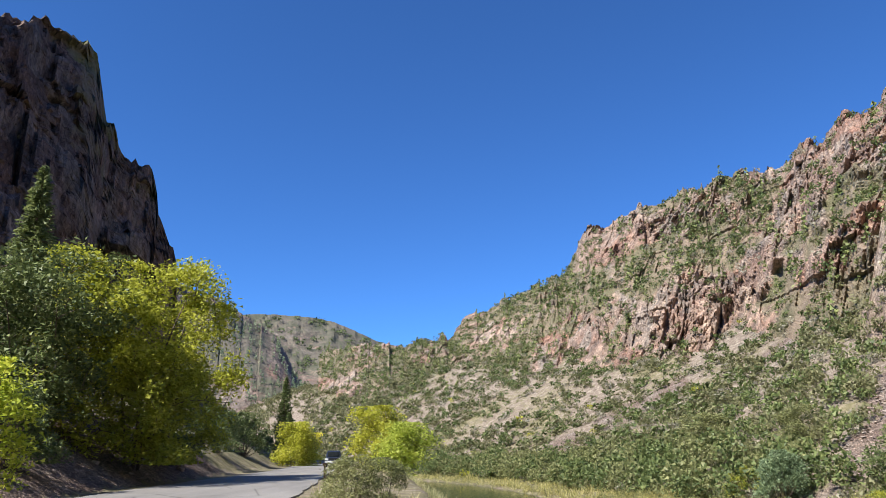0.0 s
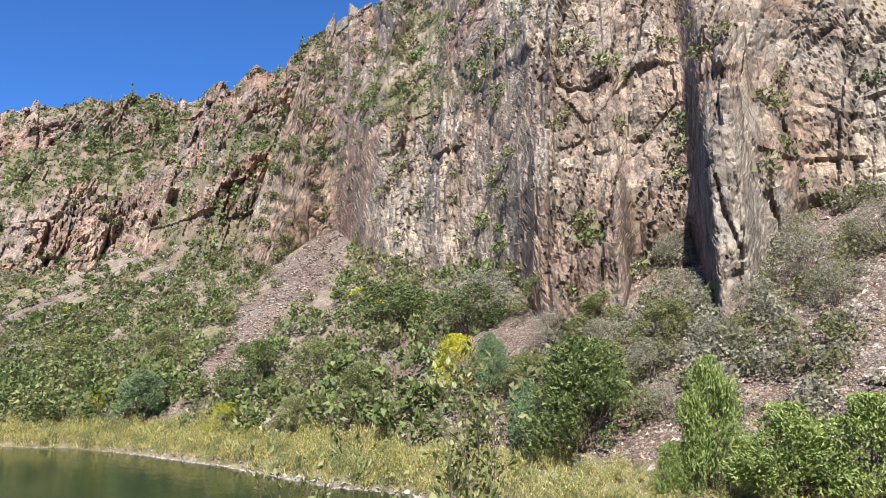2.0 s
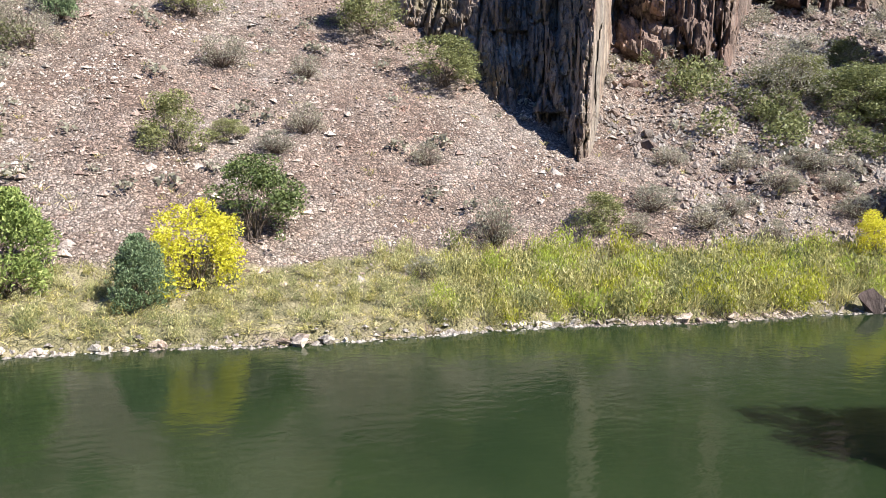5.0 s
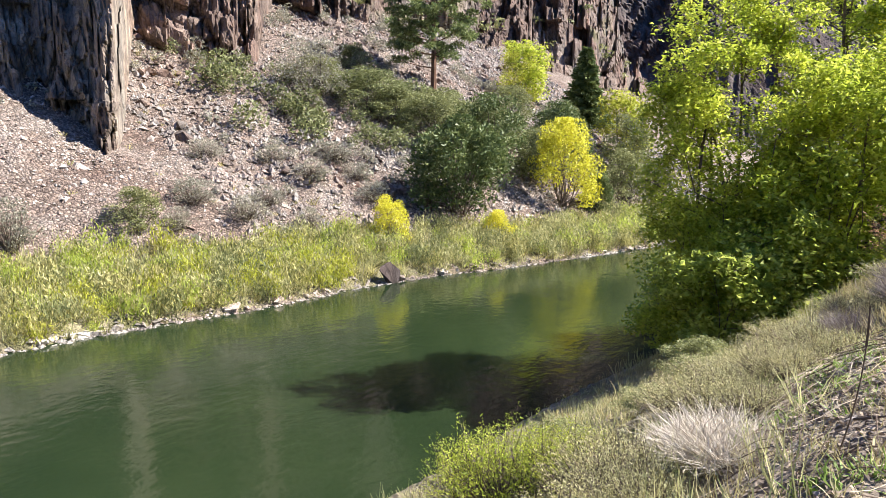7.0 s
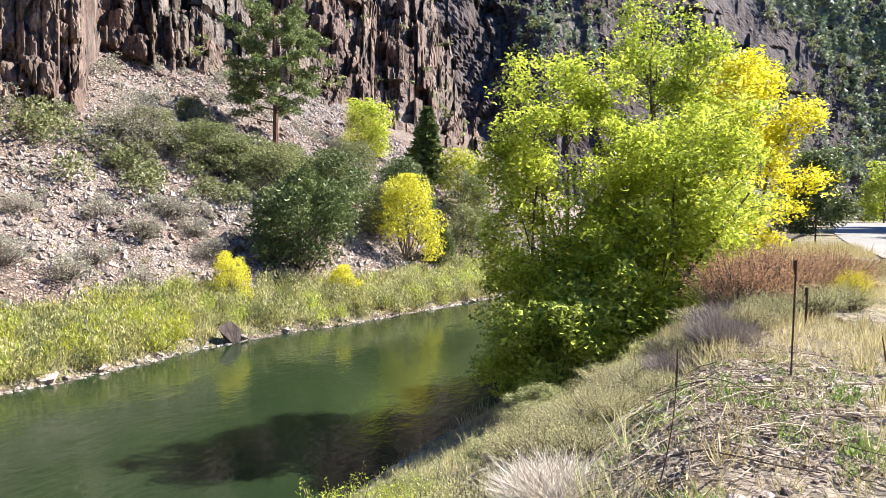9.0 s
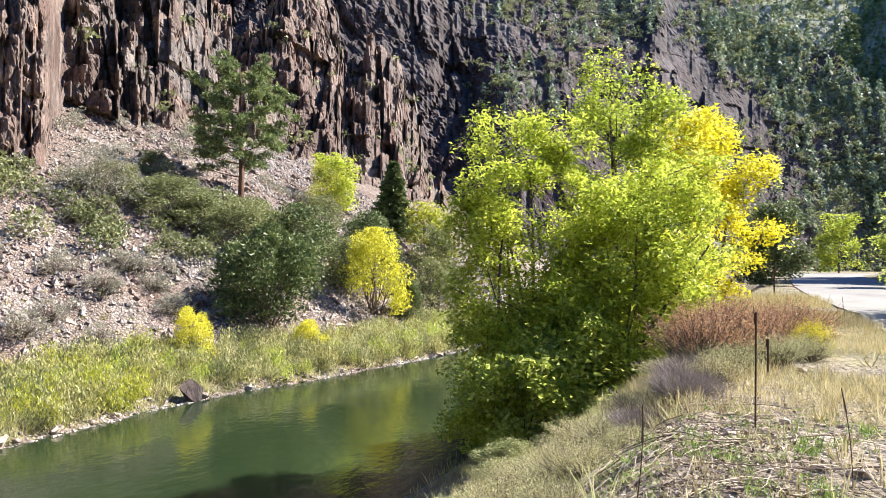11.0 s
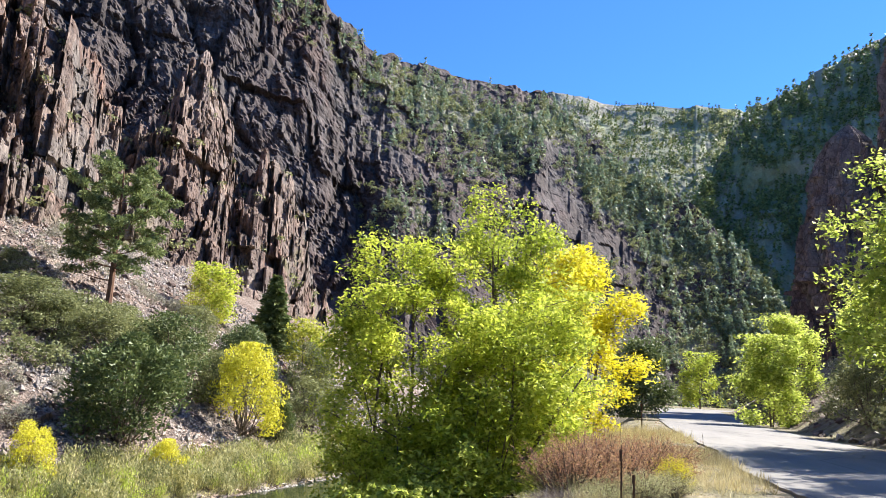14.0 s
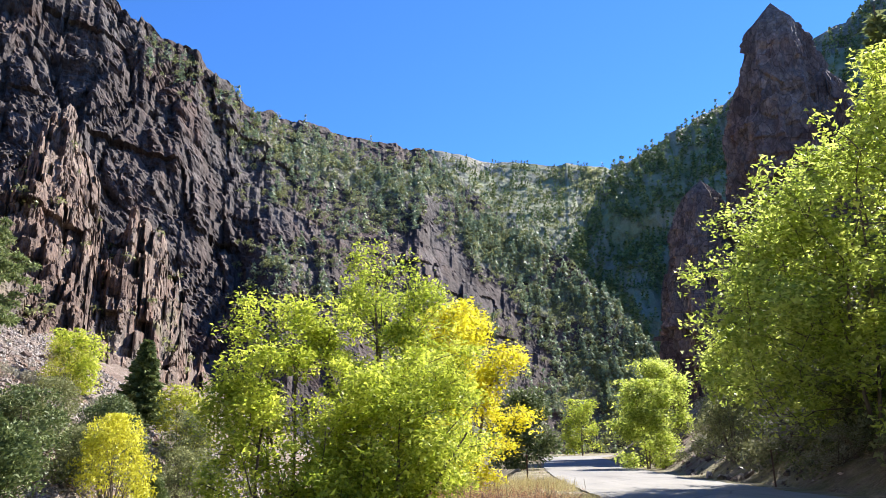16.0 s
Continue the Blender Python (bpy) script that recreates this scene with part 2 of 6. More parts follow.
LEAF_GREEN = leaf("green_shrub_leaves", (0.125, 0.14, 0.055), (0.22, 0.237, 0.10), (0.345, 0.355, 0.165), 0.35)
LEAF_DARK = leaf("dark_green_leaves", (0.06, 0.09, 0.03), (0.12, 0.16, 0.055), (0.21, 0.25, 0.095), 0.22)
LEAF_SAGE = leaf("grey_sage_leaves", (0.20, 0.19, 0.145), (0.32, 0.305, 0.235), (0.44, 0.42, 0.33), 0.35, 0.7)
LEAF_BROWN = leaf("dry_brown_leaves", (0.24, 0.12, 0.075), (0.40, 0.21, 0.125), (0.55, 0.38, 0.20), 0.4, 0.7)
LEAF_STRAW = leaf("straw_coloured_grass", (0.23, 0.19, 0.09), (0.45, 0.39, 0.19), (0.66, 0.59, 0.36), 0.3, 0.7)
LEAF_REED = leaf("yellow_green_bank_grass", (0.17, 0.17, 0.06), (0.43, 0.40, 0.14), (0.66, 0.58, 0.27), 0.35, 0.6)
LEAF_BLUE = leaf("blue_green_juniper_needles", (0.075, 0.115, 0.06), (0.14, 0.20, 0.105), (0.24, 0.31, 0.17), 0.12)
LEAF_JUNIPER = leaf("green_juniper_needles", (0.11, 0.16, 0.045), (0.21, 0.275, 0.08), (0.37, 0.43, 0.15), 0.15)
LEAF_PINE = leaf("pine_needles", (0.10, 0.135, 0.05), (0.19, 0.235, 0.085), (0.32, 0.36, 0.15), 0.35)
LEAF_PALE = leaf("pale_straw_olive_leaves", (0.30, 0.28, 0.13), (0.46, 0.43, 0.21), (0.62, 0.58, 0.34), 0.45)
STONE_PALE = rock("pale_shore_stone", (0.29, 0.25, 0.22), (0.42, 0.375, 0.325), (0.56, 0.51, 0.45), 0.25, rust=(0.36, 0.26, 0.21), grey=(0.40, 0.38, 0.35))
# conifer green lifted towards pale blue: distance haze put into the colour
LEAF_FIR = leaf("hazed_conifer_needles", (0.13, 0.18, 0.11), (0.21, 0.27, 0.165), (0.31, 0.37, 0.22), 0.35)
LEAF_WILLOW = leaf("pale_willow_leaves", (0.16, 0.18, 0.075), (0.38, 0.385, 0.175), (0.60, 0.57, 0.32), 0.38)
LEAF_TURF = leaf("fresh_green_turf", (0.13, 0.21, 0.04), (0.22, 0.33, 0.07), (0.33, 0.43, 0.12), 0.3)
LEAF_BLEACH = leaf("bleached_grey_twigs", (0.34, 0.30, 0.25), (0.47, 0.42, 0.35), (0.60, 0.54, 0.46), 0.2, 0.8)
LEAF_MAUVE = leaf("mauve_grey_twigs", (0.13, 0.105, 0.095), (0.21, 0.18, 0.165), (0.31, 0.27, 0.25), 0.2, 0.8)
LEAF_SCRUB = leaf("grey_olive_scrub_leaves", (0.12, 0.125, 0.06), (0.19, 0.195, 0.095), (0.28, 0.28, 0.15), 0.35)
LEAF_LITTER = leaf("dark_leaf_litter", (0.10, 0.075, 0.06), (0.20, 0.155, 0.125), (0.36, 0.29, 0.22), 0.1, 0.8)
LEAF_SHOOT = leaf("green_willow_leaves", (0.14, 0.17, 0.06), (0.25, 0.28, 0.11), (0.42, 0.43, 0.21), 0.4)

# ---- terrain plan: y runs north along the river, x east across it, water at z = 0 ----
SHORE_Y = (-400, -250, -150, -90, -50, -33, -27, -15, 0, 12, 22, 35, 52, 60, 70, 83, 137, 175, 260, 500)
FAR_X = (30, 26, 16, 14, 16.8, 20.2, 22.3, 23.1, 24.0, 25.4, 25.9, 24.8, 25.8, 25.0, 21.4, 18.1, 9.5, -5.5, -60, -220)
NEAR_X = (14, 10, 1.5, 1, 4.5, 6.5, 7.0, 8.0, 8.5, 8.2, 7.8, 6.8, 5.2, 4.3, 3, 1.5, -5, -19, -78, -240)
ROAD_Y = (-400, -250, -200, -175, -162, -136, -100, -68, -44, -30, -15, 0, 26, 43, 70, 87, 130, 175, 260, 500)
ROAD_E = (-300, -210, -110, -42, -21, -13.6, -10.6, -7.2, -5.2, -4.6, -3.9, -4.0, -5.4, -7.4, -10.4, -12.6, -20, -32, -92, -255)
ROAD_W = (-330, -235, -135, -62, -34, -25, -19.5, -14.6, -12.2, -11.9, -11.9, -12.4, -14.2, -15.4, -16.4, -18.4, -26, -39, -101, -264)
ROAD_Z = 5.0
TABLE = np.random.RandomState(7).permutation(256)
LEVEL = np.random.RandomState(8).rand(256) * 2 - 1


def noise3(x, y, z):
    """Smooth value noise, -1 to 1, for arrays of one shape."""
    x, y, z = np.broadcast_arrays(x, y, z)
    ix, iy, iz = (np.floor(a).astype(np.int64) for a in (x, y, z))
    fx, fy, fz = x - ix, y - iy, z - iz
    fx, fy, fz = (a * a * (3 - 2 * a) for a in (fx, fy, fz))
    out = np.zeros(x.shape)
    for dx in (0, 1):
        wx = fx if dx else 1 - fx
        px = TABLE[(ix + dx) & 255]
        for dy in (0, 1):
            wxy = wx * (fy if dy else 1 - fy)
            py = TABLE[(px + iy + dy) & 255]
            for dz in (0, 1):
                out += LEVEL[TABLE[(py + iz + dz) & 255]] * wxy * (fz if dz else 1 - fz)
    return out


def fbm(x, y, z, octaves=4, gain=0.5):
    total, amp, k = 0, 1.0, 1.0
    for _ in range(octaves):
        total = total + amp * noise3(x * k + 11.3 * k, y * k + 5.1, z * k)
        amp, k = amp * gain, k * 2.03
    return total


def ridged(x, y, z, octaves=3):
    total, amp, k = 0, 1.0, 1.0
    for _ in range(octaves):
        total = total + amp * (1 - 2 * np.abs(noise3(x * k + 3.7 * k, y * k, z * k)))
        amp, k = amp * 0.5, k * 2.1
    return total


def step(a, b, v):
    t = np.clip((v - a) / (b - a), 0, 1)
    return t * t * (3 - 2 * t)


def smooth_line(y, ys, xs):
    """A line through the stations, with its corners rounded."""
    ys, xs = np.array(ys, float), np.array(xs, float)
    w = 0.04 * np.abs(y) + 2.5
    return sum(np.interp(y + k * w, ys, xs) for k in (-1, -0.5, 0, 0.5, 1)) / 5


def ground_height(x, y):
    x, y = np.broadcast_arrays(np.asarray(x, float), np.asarray(y, float))
    far, near = smooth_line(y, SHORE_Y, FAR_X), smooth_line(y, SHORE_Y, NEAR_X)
    east, west = smooth_line(y, ROAD_Y, ROAD_E), smooth_line(y, ROAD_Y, ROAD_W)
    slant = np.interp(y, (-400, -60, -20, 40, 90, 150, 250, 500), (0.98, 0.96, 1, 1, 0.97, 0.93, 0.85, 0.85))
    wob = noise3(x / 3.1, y / 3.1, 0)
    d = (x - far) * slant + 0.5 * wob
    flat = np.interp(y, (-60, -30, -12, 0, 15, 30, 60, 150), (3.5, 4.5, 6.0, 5.0, 4.5, 5.5, 6, 9))
    k = np.interp(y, (-120, -60, -20, 20, 50, 150, 300), (0.5, 0.58, 0.62, 0.62, 0.55, 0.5, 0.5))
    talus = 1.2 + k * (d - flat) + np.clip(d - flat, 0, 60) ** 2 * 0.0012
    bank = 0.45 * step(0, 0.5, d) + 0.75 * step(0.3, flat + 0.6, d)
    cap = np.interp(y, (-400, -60, 0, 60, 200), (30, 26, 26, 32, 40))
    eastern = np.maximum(bank, np.minimum(talus, cap + 0.08 * np.clip(d, 0, 400)))
    lumps = 0.5 * fbm(x / 9, y / 9, 3.3, 4) + 0.12 * fbm(x / 1.3, y / 1.3, 1.7, 3)
    eastern = eastern + lumps * step(flat - 1, flat + 6, d)
    eastern = np.where(d < 0, np.maximum(-1.6, d * 0.6), eastern)
    e = near - x + 0.4 * wob
    top = near - 8.0
    run = np.clip((near - x) / np.maximum(near - np.maximum(top, east + 1.2), 2), 0, 1)
    slope = (ROAD_Z - 0.03) * (run - 0.35 * run * (1 - run)) + 0.10 * fbm(x / 1.1, y / 1.1, 9, 3) * step(0, 0.2, run) * (1 - step(0.97, 1, run)) + 0.3 * fbm(x / 5, y / 5, 2, 2) * step(0, .3, run) * (1 - step(.85, 1, run))
    slope = np.where(e < 0, np.maximum(-1.6, e * 0.6), slope)
    w = west - x
    rise = 0.62 * np.clip(w - 1.6, 0, 9) + 0.72 * np.clip(w - 10.6, 0, 45) + 0.15 * np.clip(w - 56, 0, 400)
    western = ROAD_Z - 0.05 + (rise + (0.7 * fbm(x / 9, y / 9, 6.6, 4) + 0.1 * fbm(x / 1.3, y / 1.3, 4, 2)) * step(1.5, 6, w))
    mid = 0.5 * (far + near)
    z = np.where(x > mid, eastern, np.where(x > east + 0.4, slope, ROAD_Z - 0.04))
    return np.where(x < west - 0.3, np.maximum(western, ROAD_Z - 0.03), z)


def scree_tongue(x, y):
    """Bare strips of scree running down the northern slope."""
    c = np.interp(x, (34, 46, 54, 74, 90), (65, 72, 77, 90, 100))
    a = np.abs(y - c) + 4 * noise3(x / 4.5, y / 4.5, 2.2) < np.interp(x, (34, 50, 74), (2.5, 6.5, 8.5))
    b = (np.abs(y - np.interp(x, (30, 37, 47, 56), (160, 155, 151, 136))) + 5 * noise3(x / 6, y / 6, 5.5) < 4) & (noise3(x / 8, y / 8, 7.7) > -0.15)
    return a | b | ((np.abs(y - 31) < 4) & (x > 38))


# ---- mesh helpers ----
def make_mesh(name, verts, faces, material, attributes=None, smooth=False):
    """A mesh from arrays: verts (n, 3), faces (m, 3) or (m, 4)."""
    me = bpy.data.meshes.new(name)
    verts, faces = np.asarray(verts, np.float32), np.asarray(faces, np.int32)
    m, k = faces.shape
    me.vertices.add(len(verts))
    me.vertices.foreach_set("co", verts.ravel())
    me.loops.add(m * k)
    me.loops.foreach_set("vertex_index", faces.ravel())
    me.polygons.add(m)
    me.polygons.foreach_set("loop_start", np.arange(0, m * k, k, dtype=np.int32))
    if not smooth:
        me.polygons.foreach_set("use_smooth", np.zeros(m, bool))
    me.update(calc_edges=True)
    if smooth:
        me.polygons.foreach_set("use_smooth", np.ones(m, bool))
    for key, values in (attributes or {}).items():
        a = me.attributes.new(key, "FLOAT", "POINT")
        a.data.foreach_set("value", np.asarray(values, np.float32))
    me.materials.append(material)
    return me


def grid_faces(nu, nv, closed=False):
    u = np.arange(nu if closed else nu - 1)
    v = np.arange(nv - 1)
    U, V = np.meshgrid(u, v, indexing="ij")
    a, b = (U * nv + V).ravel(), (((U + 1) % nu) * nv + V).ravel()
    return np.stack([a, b, b + 1, a + 1], 1)


def structure(name, me, label, category):
    return tagged(new(name, me), label, category, kind="structure")


def part(name, me, parent, label=""):
    ob = new(name, me)
    ob.parent = parent
    return tagged(ob, label)


# ---- ground: one sheet from the road to the horizon ----
def build_ground():
    front = np.arange(-50, 222, 0.6)
    back = np.arange(222, 310, 2.0)
    bearing = np.radians(np.concatenate([front, back]))
    ring = np.concatenate([[0.0], np.geomspace(0.6, 130, 220), np.geomspace(135, 4500, 45)])
    A, Rr = np.meshgrid(bearing, ring, indexing="ij")
    x, y = Rr * np.sin(A), Rr * np.cos(A)
    z = ground_height(x, y)
    far = smooth_line(y, SHORE_Y, FAR_X)
    flat = np.interp(y, (-60, -30, -12, 0, 15, 30, 60, 150), (3.5, 4.5, 6.0, 5.0, 4.5, 5.5, 6, 9))
    d = x - far
    patch = fbm(x / 14, y / 14, 8, 3)
    stony = step(flat - 0.5, flat + 2.5, d) * np.interp(y, (-130, -70, 22, 34, 60, 120), (0.7, 0.95, 1.0, 0.45, 0.22, 0.1)) + 0.25 * patch * step(28, 40, y) * (d > flat)
    stony = np.where((d > flat) & scree_tongue(x, y), 0.95, stony)
    stony = np.where(x < smooth_line(y, ROAD_Y, ROAD_W) - 1.5, np.where(y > 60, 0.15, 0.45) + 0.4 * patch, stony)
    stony = np.where(np.abs(x - 0.5 * (far + smooth_line(y, SHORE_Y, NEAR_X))) < 8, 0.5, stony)
    green = np.where(d > 0, 0.75 - np.where(y > 28, 0.34 + 0.25 * patch, 0.5) * step(flat, flat + 8, d), 0.55)
    green = np.where((x < smooth_line(y, ROAD_Y, ROAD_W) - 3) & (y > 60), 0.8 + 0.3 * patch, green)
    near = smooth_line(y, SHORE_Y, NEAR_X)
    bare = np.exp(-(((x - 0.9) / 1.7) ** 2) - ((y + 6.5) / 3.6) ** 2)
    green = green - 0.6 * bare
    me = make_mesh("ground", np.stack([x, y, z], -1).reshape(-1, 3), grid_faces(len(bearing), len(ring), True)[:, ::-1], GROUND,
                   {"scree": stony.ravel(), "grass": green.ravel()}, smooth=True)
    structure("ground", me, "canyon ground of grassy banks and reddish scree", "ground")


def strip(name, ys, left, right, z, material, nx=6, skirt=0.12):
    s = np.linspace(0, 1, nx)
    x = left[:, None] * (1 - s) + right[:, None] * s
    y = np.repeat(ys[:, None], nx, 1)
    zz = np.full_like(x, z)
    x, y = np.concatenate([x[:, :1], x, x[:, -1:]], 1), np.concatenate([y[:, :1], y, y[:, -1:]], 1)
    zz = np.concatenate([zz[:, :1] - skirt, zz, zz[:, -1:] - skirt], 1)
    return make_mesh(name, np.stack([x, y, zz], -1).reshape(-1, 3), grid_faces(len(ys), nx + 2), material, smooth=False)


def build_river_and_road():
    ys = np.concatenate([np.arange(-400, -80, 6.0), np.arange(-80, 120, 1.0), np.arange(120, 500, 6.0)])
    me = strip("river", ys, smooth_line(ys, SHORE_Y, NEAR_X) - 1.5, smooth_line(ys, SHORE_Y, FAR_X) + 1.5, 0.0, WATER, 4, 0.4)
    structure("water", me, "calm dark green river reflecting its banks", "river")
    ys = np.concatenate([np.arange(-200, -60, 2.0), np.arange(-60, 90, 0.5), np.arange(90, 300, 3.0)])
    e = smooth_line(ys, ROAD_Y, ROAD_E) + 0.22 * noise3(ys / 1.7, 0, 0.5) + 0.12 * noise3(ys / 0.6, 3, 0.5)
    w = smooth_line(ys, ROAD_Y, ROAD_W) + 0.22 * noise3(ys / 1.7, 7, 0.5) + 0.12 * noise3(ys / 0.6, 9, 0.5)
    me = strip("road", ys, w, e, ROAD_Z + 0.02, ASPHALT, 8, 0.14)
    structure("road", me, "pale worn asphalt road along the river", "road")


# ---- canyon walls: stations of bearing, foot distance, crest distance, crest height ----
def blocks(s, z, width, height):
    """Random steps from block to block of cracked rock, each column broken at its own heights."""
    i = np.floor(s / width + 0.3 * noise3(s / (3 * width), z / (2 * height), 2.5)).astype(np.int64)
    p = TABLE[i & 255]
    k = np.floor(z / height + 4 * LEVEL[p]).astype(np.int64)
    return LEVEL[TABLE[(p + k) & 255]]


def ledges(s, z, width, height):
    """-0.5 at the foot to 0.5 at the top of each block: upright faces that step back at ledges."""
    i = np.floor(s / width + 0.3 * noise3(s / (3 * width), z / (2 * height), 2.5)).astype(np.int64)
    q = z / height + 4 * LEVEL[TABLE[i & 255]]
    return q - np.floor(q) - 0.5


def facets(s, z, width, height, seed, tilt=0.6):
    """Jointed rock: tall irregular cells, each with its own offset and lean; also the distance to the nearest joint."""
    u, v = s / width, z / height
    iu, iv = np.floor(u).astype(np.int64), np.floor(v).astype(np.int64)
    best, second = np.full(u.shape, 9.0), np.full(u.shape, 9.0)
    value = np.zeros(u.shape)
    for du in (-1, 0, 1):
        for dv in (-1, 0, 1):
            k = TABLE[(TABLE[(iu + du + seed) & 255] + iv + dv) & 255]
            a = u - (iu + du + 0.5 + 0.45 * LEVEL[k])
            b = v - (iv + dv + 0.5 + 0.45 * LEVEL[TABLE[k]])
            d = np.cbrt(np.abs(a) ** 3 + np.abs(b) ** 3)
            own = LEVEL[TABLE[(k + 91) & 255]] + tilt * (LEVEL[TABLE[(k + 17) & 255]] * a + LEVEL[TABLE[(k + 53) & 255]] * b)
            nearer = d < best
            second = np.where(nearer, best, np.minimum(second, d))
            value = np.where(nearer, own, value)
            best = np.where(nearer, d, best)
    return value, second - best


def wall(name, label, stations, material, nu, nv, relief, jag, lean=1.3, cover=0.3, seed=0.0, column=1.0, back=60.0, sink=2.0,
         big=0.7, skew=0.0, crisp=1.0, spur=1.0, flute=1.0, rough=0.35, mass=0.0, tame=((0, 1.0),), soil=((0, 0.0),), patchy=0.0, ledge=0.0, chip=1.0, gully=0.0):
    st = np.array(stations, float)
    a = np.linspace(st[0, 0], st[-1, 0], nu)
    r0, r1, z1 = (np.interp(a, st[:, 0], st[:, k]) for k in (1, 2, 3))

    def blur(v, k):
        return np.convolve(np.pad(v, k, mode="edge"), np.ones(2 * k + 1) / (2 * k + 1), "valid")
    r0, broad = blur(r0, 3), blur(r0, nu // 8)
    rad = np.radians(a)
    arc = np.concatenate([[0], np.cumsum(np.abs(np.diff(rad)) * broad[1:] + np.abs(np.diff(broad)) * 0.5)])
    across = np.abs(np.gradient(rad)) * r0
    square = blur(across / np.hypot(across, np.gradient(r0)), 6)[:, None]
    z0 = ground_height(r0 * np.sin(rad), r0 * np.cos(rad)) - sink
    crest = jag * (fbm(arc / (9 * column), seed, 0.3, 5, 0.6) + 0.6 * blocks(arc, 0 * arc + seed, 3.1 * column, 50))
    z1 = z1 + crest * np.interp(a, [q[0] for q in tame], [q[1] for q in tame])
    v = np.linspace(0, 1, nv)
    S, V = np.meshgrid(arc, v, indexing="ij")
    A = np.repeat(rad[:, None], nv, 1)
    z = z0[:, None] + (z1 - z0)[:, None] * V
    g = V ** lean
    r = broad[:, None] + (r1 - broad)[:, None] * g + (r0 - broad)[:, None] * (1 - V) ** spur
    T = S + skew * z
    warp = 3 * column * noise3(T / (7 * column), z / (14 * column), seed + 5)
    rib = ridged((T + warp) / (17 * column), z / (75 * column), seed, 2)
    mid = ridged((T + warp) / (5.2 * column), z / (26 * column), seed + 9, 3)
    fine = ridged((T + 0.5 * warp) / (1.7 * column), z / (3.2 * column), seed + 4, 3)
    grit = fbm(T / (3.4 * column), z / (3.0 * column), seed + 2, 6, 0.62)
    bulk = blocks(T + 2 * warp, z, 8.5 * column, 10 * column) + 0.6 * fbm(T / (9 * column), z / (9 * column), seed + 21, 3)
    slab = 0.6 * blocks(T + warp, z, 3.4 * column, 13 * column) + 0.34 * blocks(T + warp, z + 50, 1.5 * column, 5 * column) + 0.13 * blocks(T, z + 9, 0.7 * column, 1.6 * column)
    cut = noise3((T + 1.4 * warp) / (6.5 * column), z / (48 * column), seed + 13)
    cleft = np.exp(-(cut / 0.10) ** 2) * step(-0.5, 0.3, noise3(T / (20 * column), z / (25 * column), seed + 15))
    cut = noise3((T + warp) / (2.6 * column), z / (20 * column), seed + 17)
    cleft = 1.5 * cleft + 0.45 * np.exp(-(cut / 0.12) ** 2)
    fade = step(0, 0.02, V) * (0.7 + 0.3 * step(0, 0.2, V))
    gentle = np.interp(a, [q[0] for q in tame], [q[1] for q in tame])[:, None]
    push = gentle * relief * (big * rib + flute * (0.5 * mid + 0.22 * fine - cleft) + rough * grit + crisp * slab + mass * bulk) * fade * (1 - 0.3 * step(0.85, 1, V))
    turn = int(seed)
    large, gap = facets(T + warp, z, 6.5 * column, 17 * column, turn)
    middle, joint = facets(T + 0.6 * warp, z + 3.1, 2.7 * column, 7.5 * column, turn + 40)
    small, split = facets(T + 0.3 * warp, z + 7.7, 1.15 * column, 1.9 * column, turn + 80)
    tiny, _ = facets(T, z + 1.3, 0.55 * column, 0.7 * column, turn + 120)
    cracked = 1.15 * large + 0.62 * middle + 0.36 * small + 0.17 * tiny - 0.9 * np.exp(-(gap / 0.07) ** 2) - 0.45 * np.exp(-(joint / 0.09) ** 2) - 0.12 * np.exp(-(split / 0.1) ** 2)
    push = push + chip * column * gentle * fade * square * cracked
    back_rate = np.clip((r1 - broad) / (z1 - z0), 0, 1.2)[:, None]
    push = push + ledge * gentle * fade * back_rate * column * (6.5 * ledges(T + warp, z, 3.4 * column, 13 * column) + 2.6 * ledges(T + warp, z + 50, 1.5 * column, 5 * column))
    out = step(-0.12, 0.28, fbm(T / (24 * column), z / (17 * column), seed + 31, 4, 0.55) + 0.35 * (V - 0.5) + 0.3 * step(0.9, 1, V))
    push = push * (1 - patchy * (1 - out))
    r = r - push
    held = np.interp(a, [q[0] for q in soil], [q[1] for q in soil])[:, None]
    soft = np.clip(cover + held + 0.8 * fbm(S / (22 * column), z / (16 * column), seed + 6, 4) + patchy * (0.75 * (1 - out) - 0.35 * out) + gully * np.clip(-0.15 - rib - 0.5 * large, 0, 1), 0, 1)
    over = np.array([0.15, 0.5, 1.0])
    rb = r[:, -1:] + back * over
    zb = z[:, -1:] - back * over * 0.35 * over - 0.5
    r, z, A = np.concatenate([r, rb], 1), np.concatenate([z, zb], 1), np.concatenate([A, np.repeat(rad[:, None], 3, 1)], 1)
    soft = np.concatenate([soft, np.repeat(soft[:, -1:], 3, 1)], 1)
    co = np.stack([r * np.sin(A), r * np.cos(A), z], -1)
    me = make_mesh(name, co.reshape(-1, 3), grid_faces(nu, nv + 3)[:, ::-1], material, {"cover": soft.ravel()}, smooth=False)
    structure(name, me, label, "cliff")
    return co[:, :nv], soft[:, :nv]
build_ground()
build_river_and_road()
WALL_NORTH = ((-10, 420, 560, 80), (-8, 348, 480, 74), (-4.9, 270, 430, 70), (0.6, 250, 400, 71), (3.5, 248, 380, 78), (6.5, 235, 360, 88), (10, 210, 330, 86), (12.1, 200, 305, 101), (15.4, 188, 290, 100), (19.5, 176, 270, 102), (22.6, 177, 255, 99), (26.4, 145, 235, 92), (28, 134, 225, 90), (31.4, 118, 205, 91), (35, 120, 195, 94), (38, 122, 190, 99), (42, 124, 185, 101))
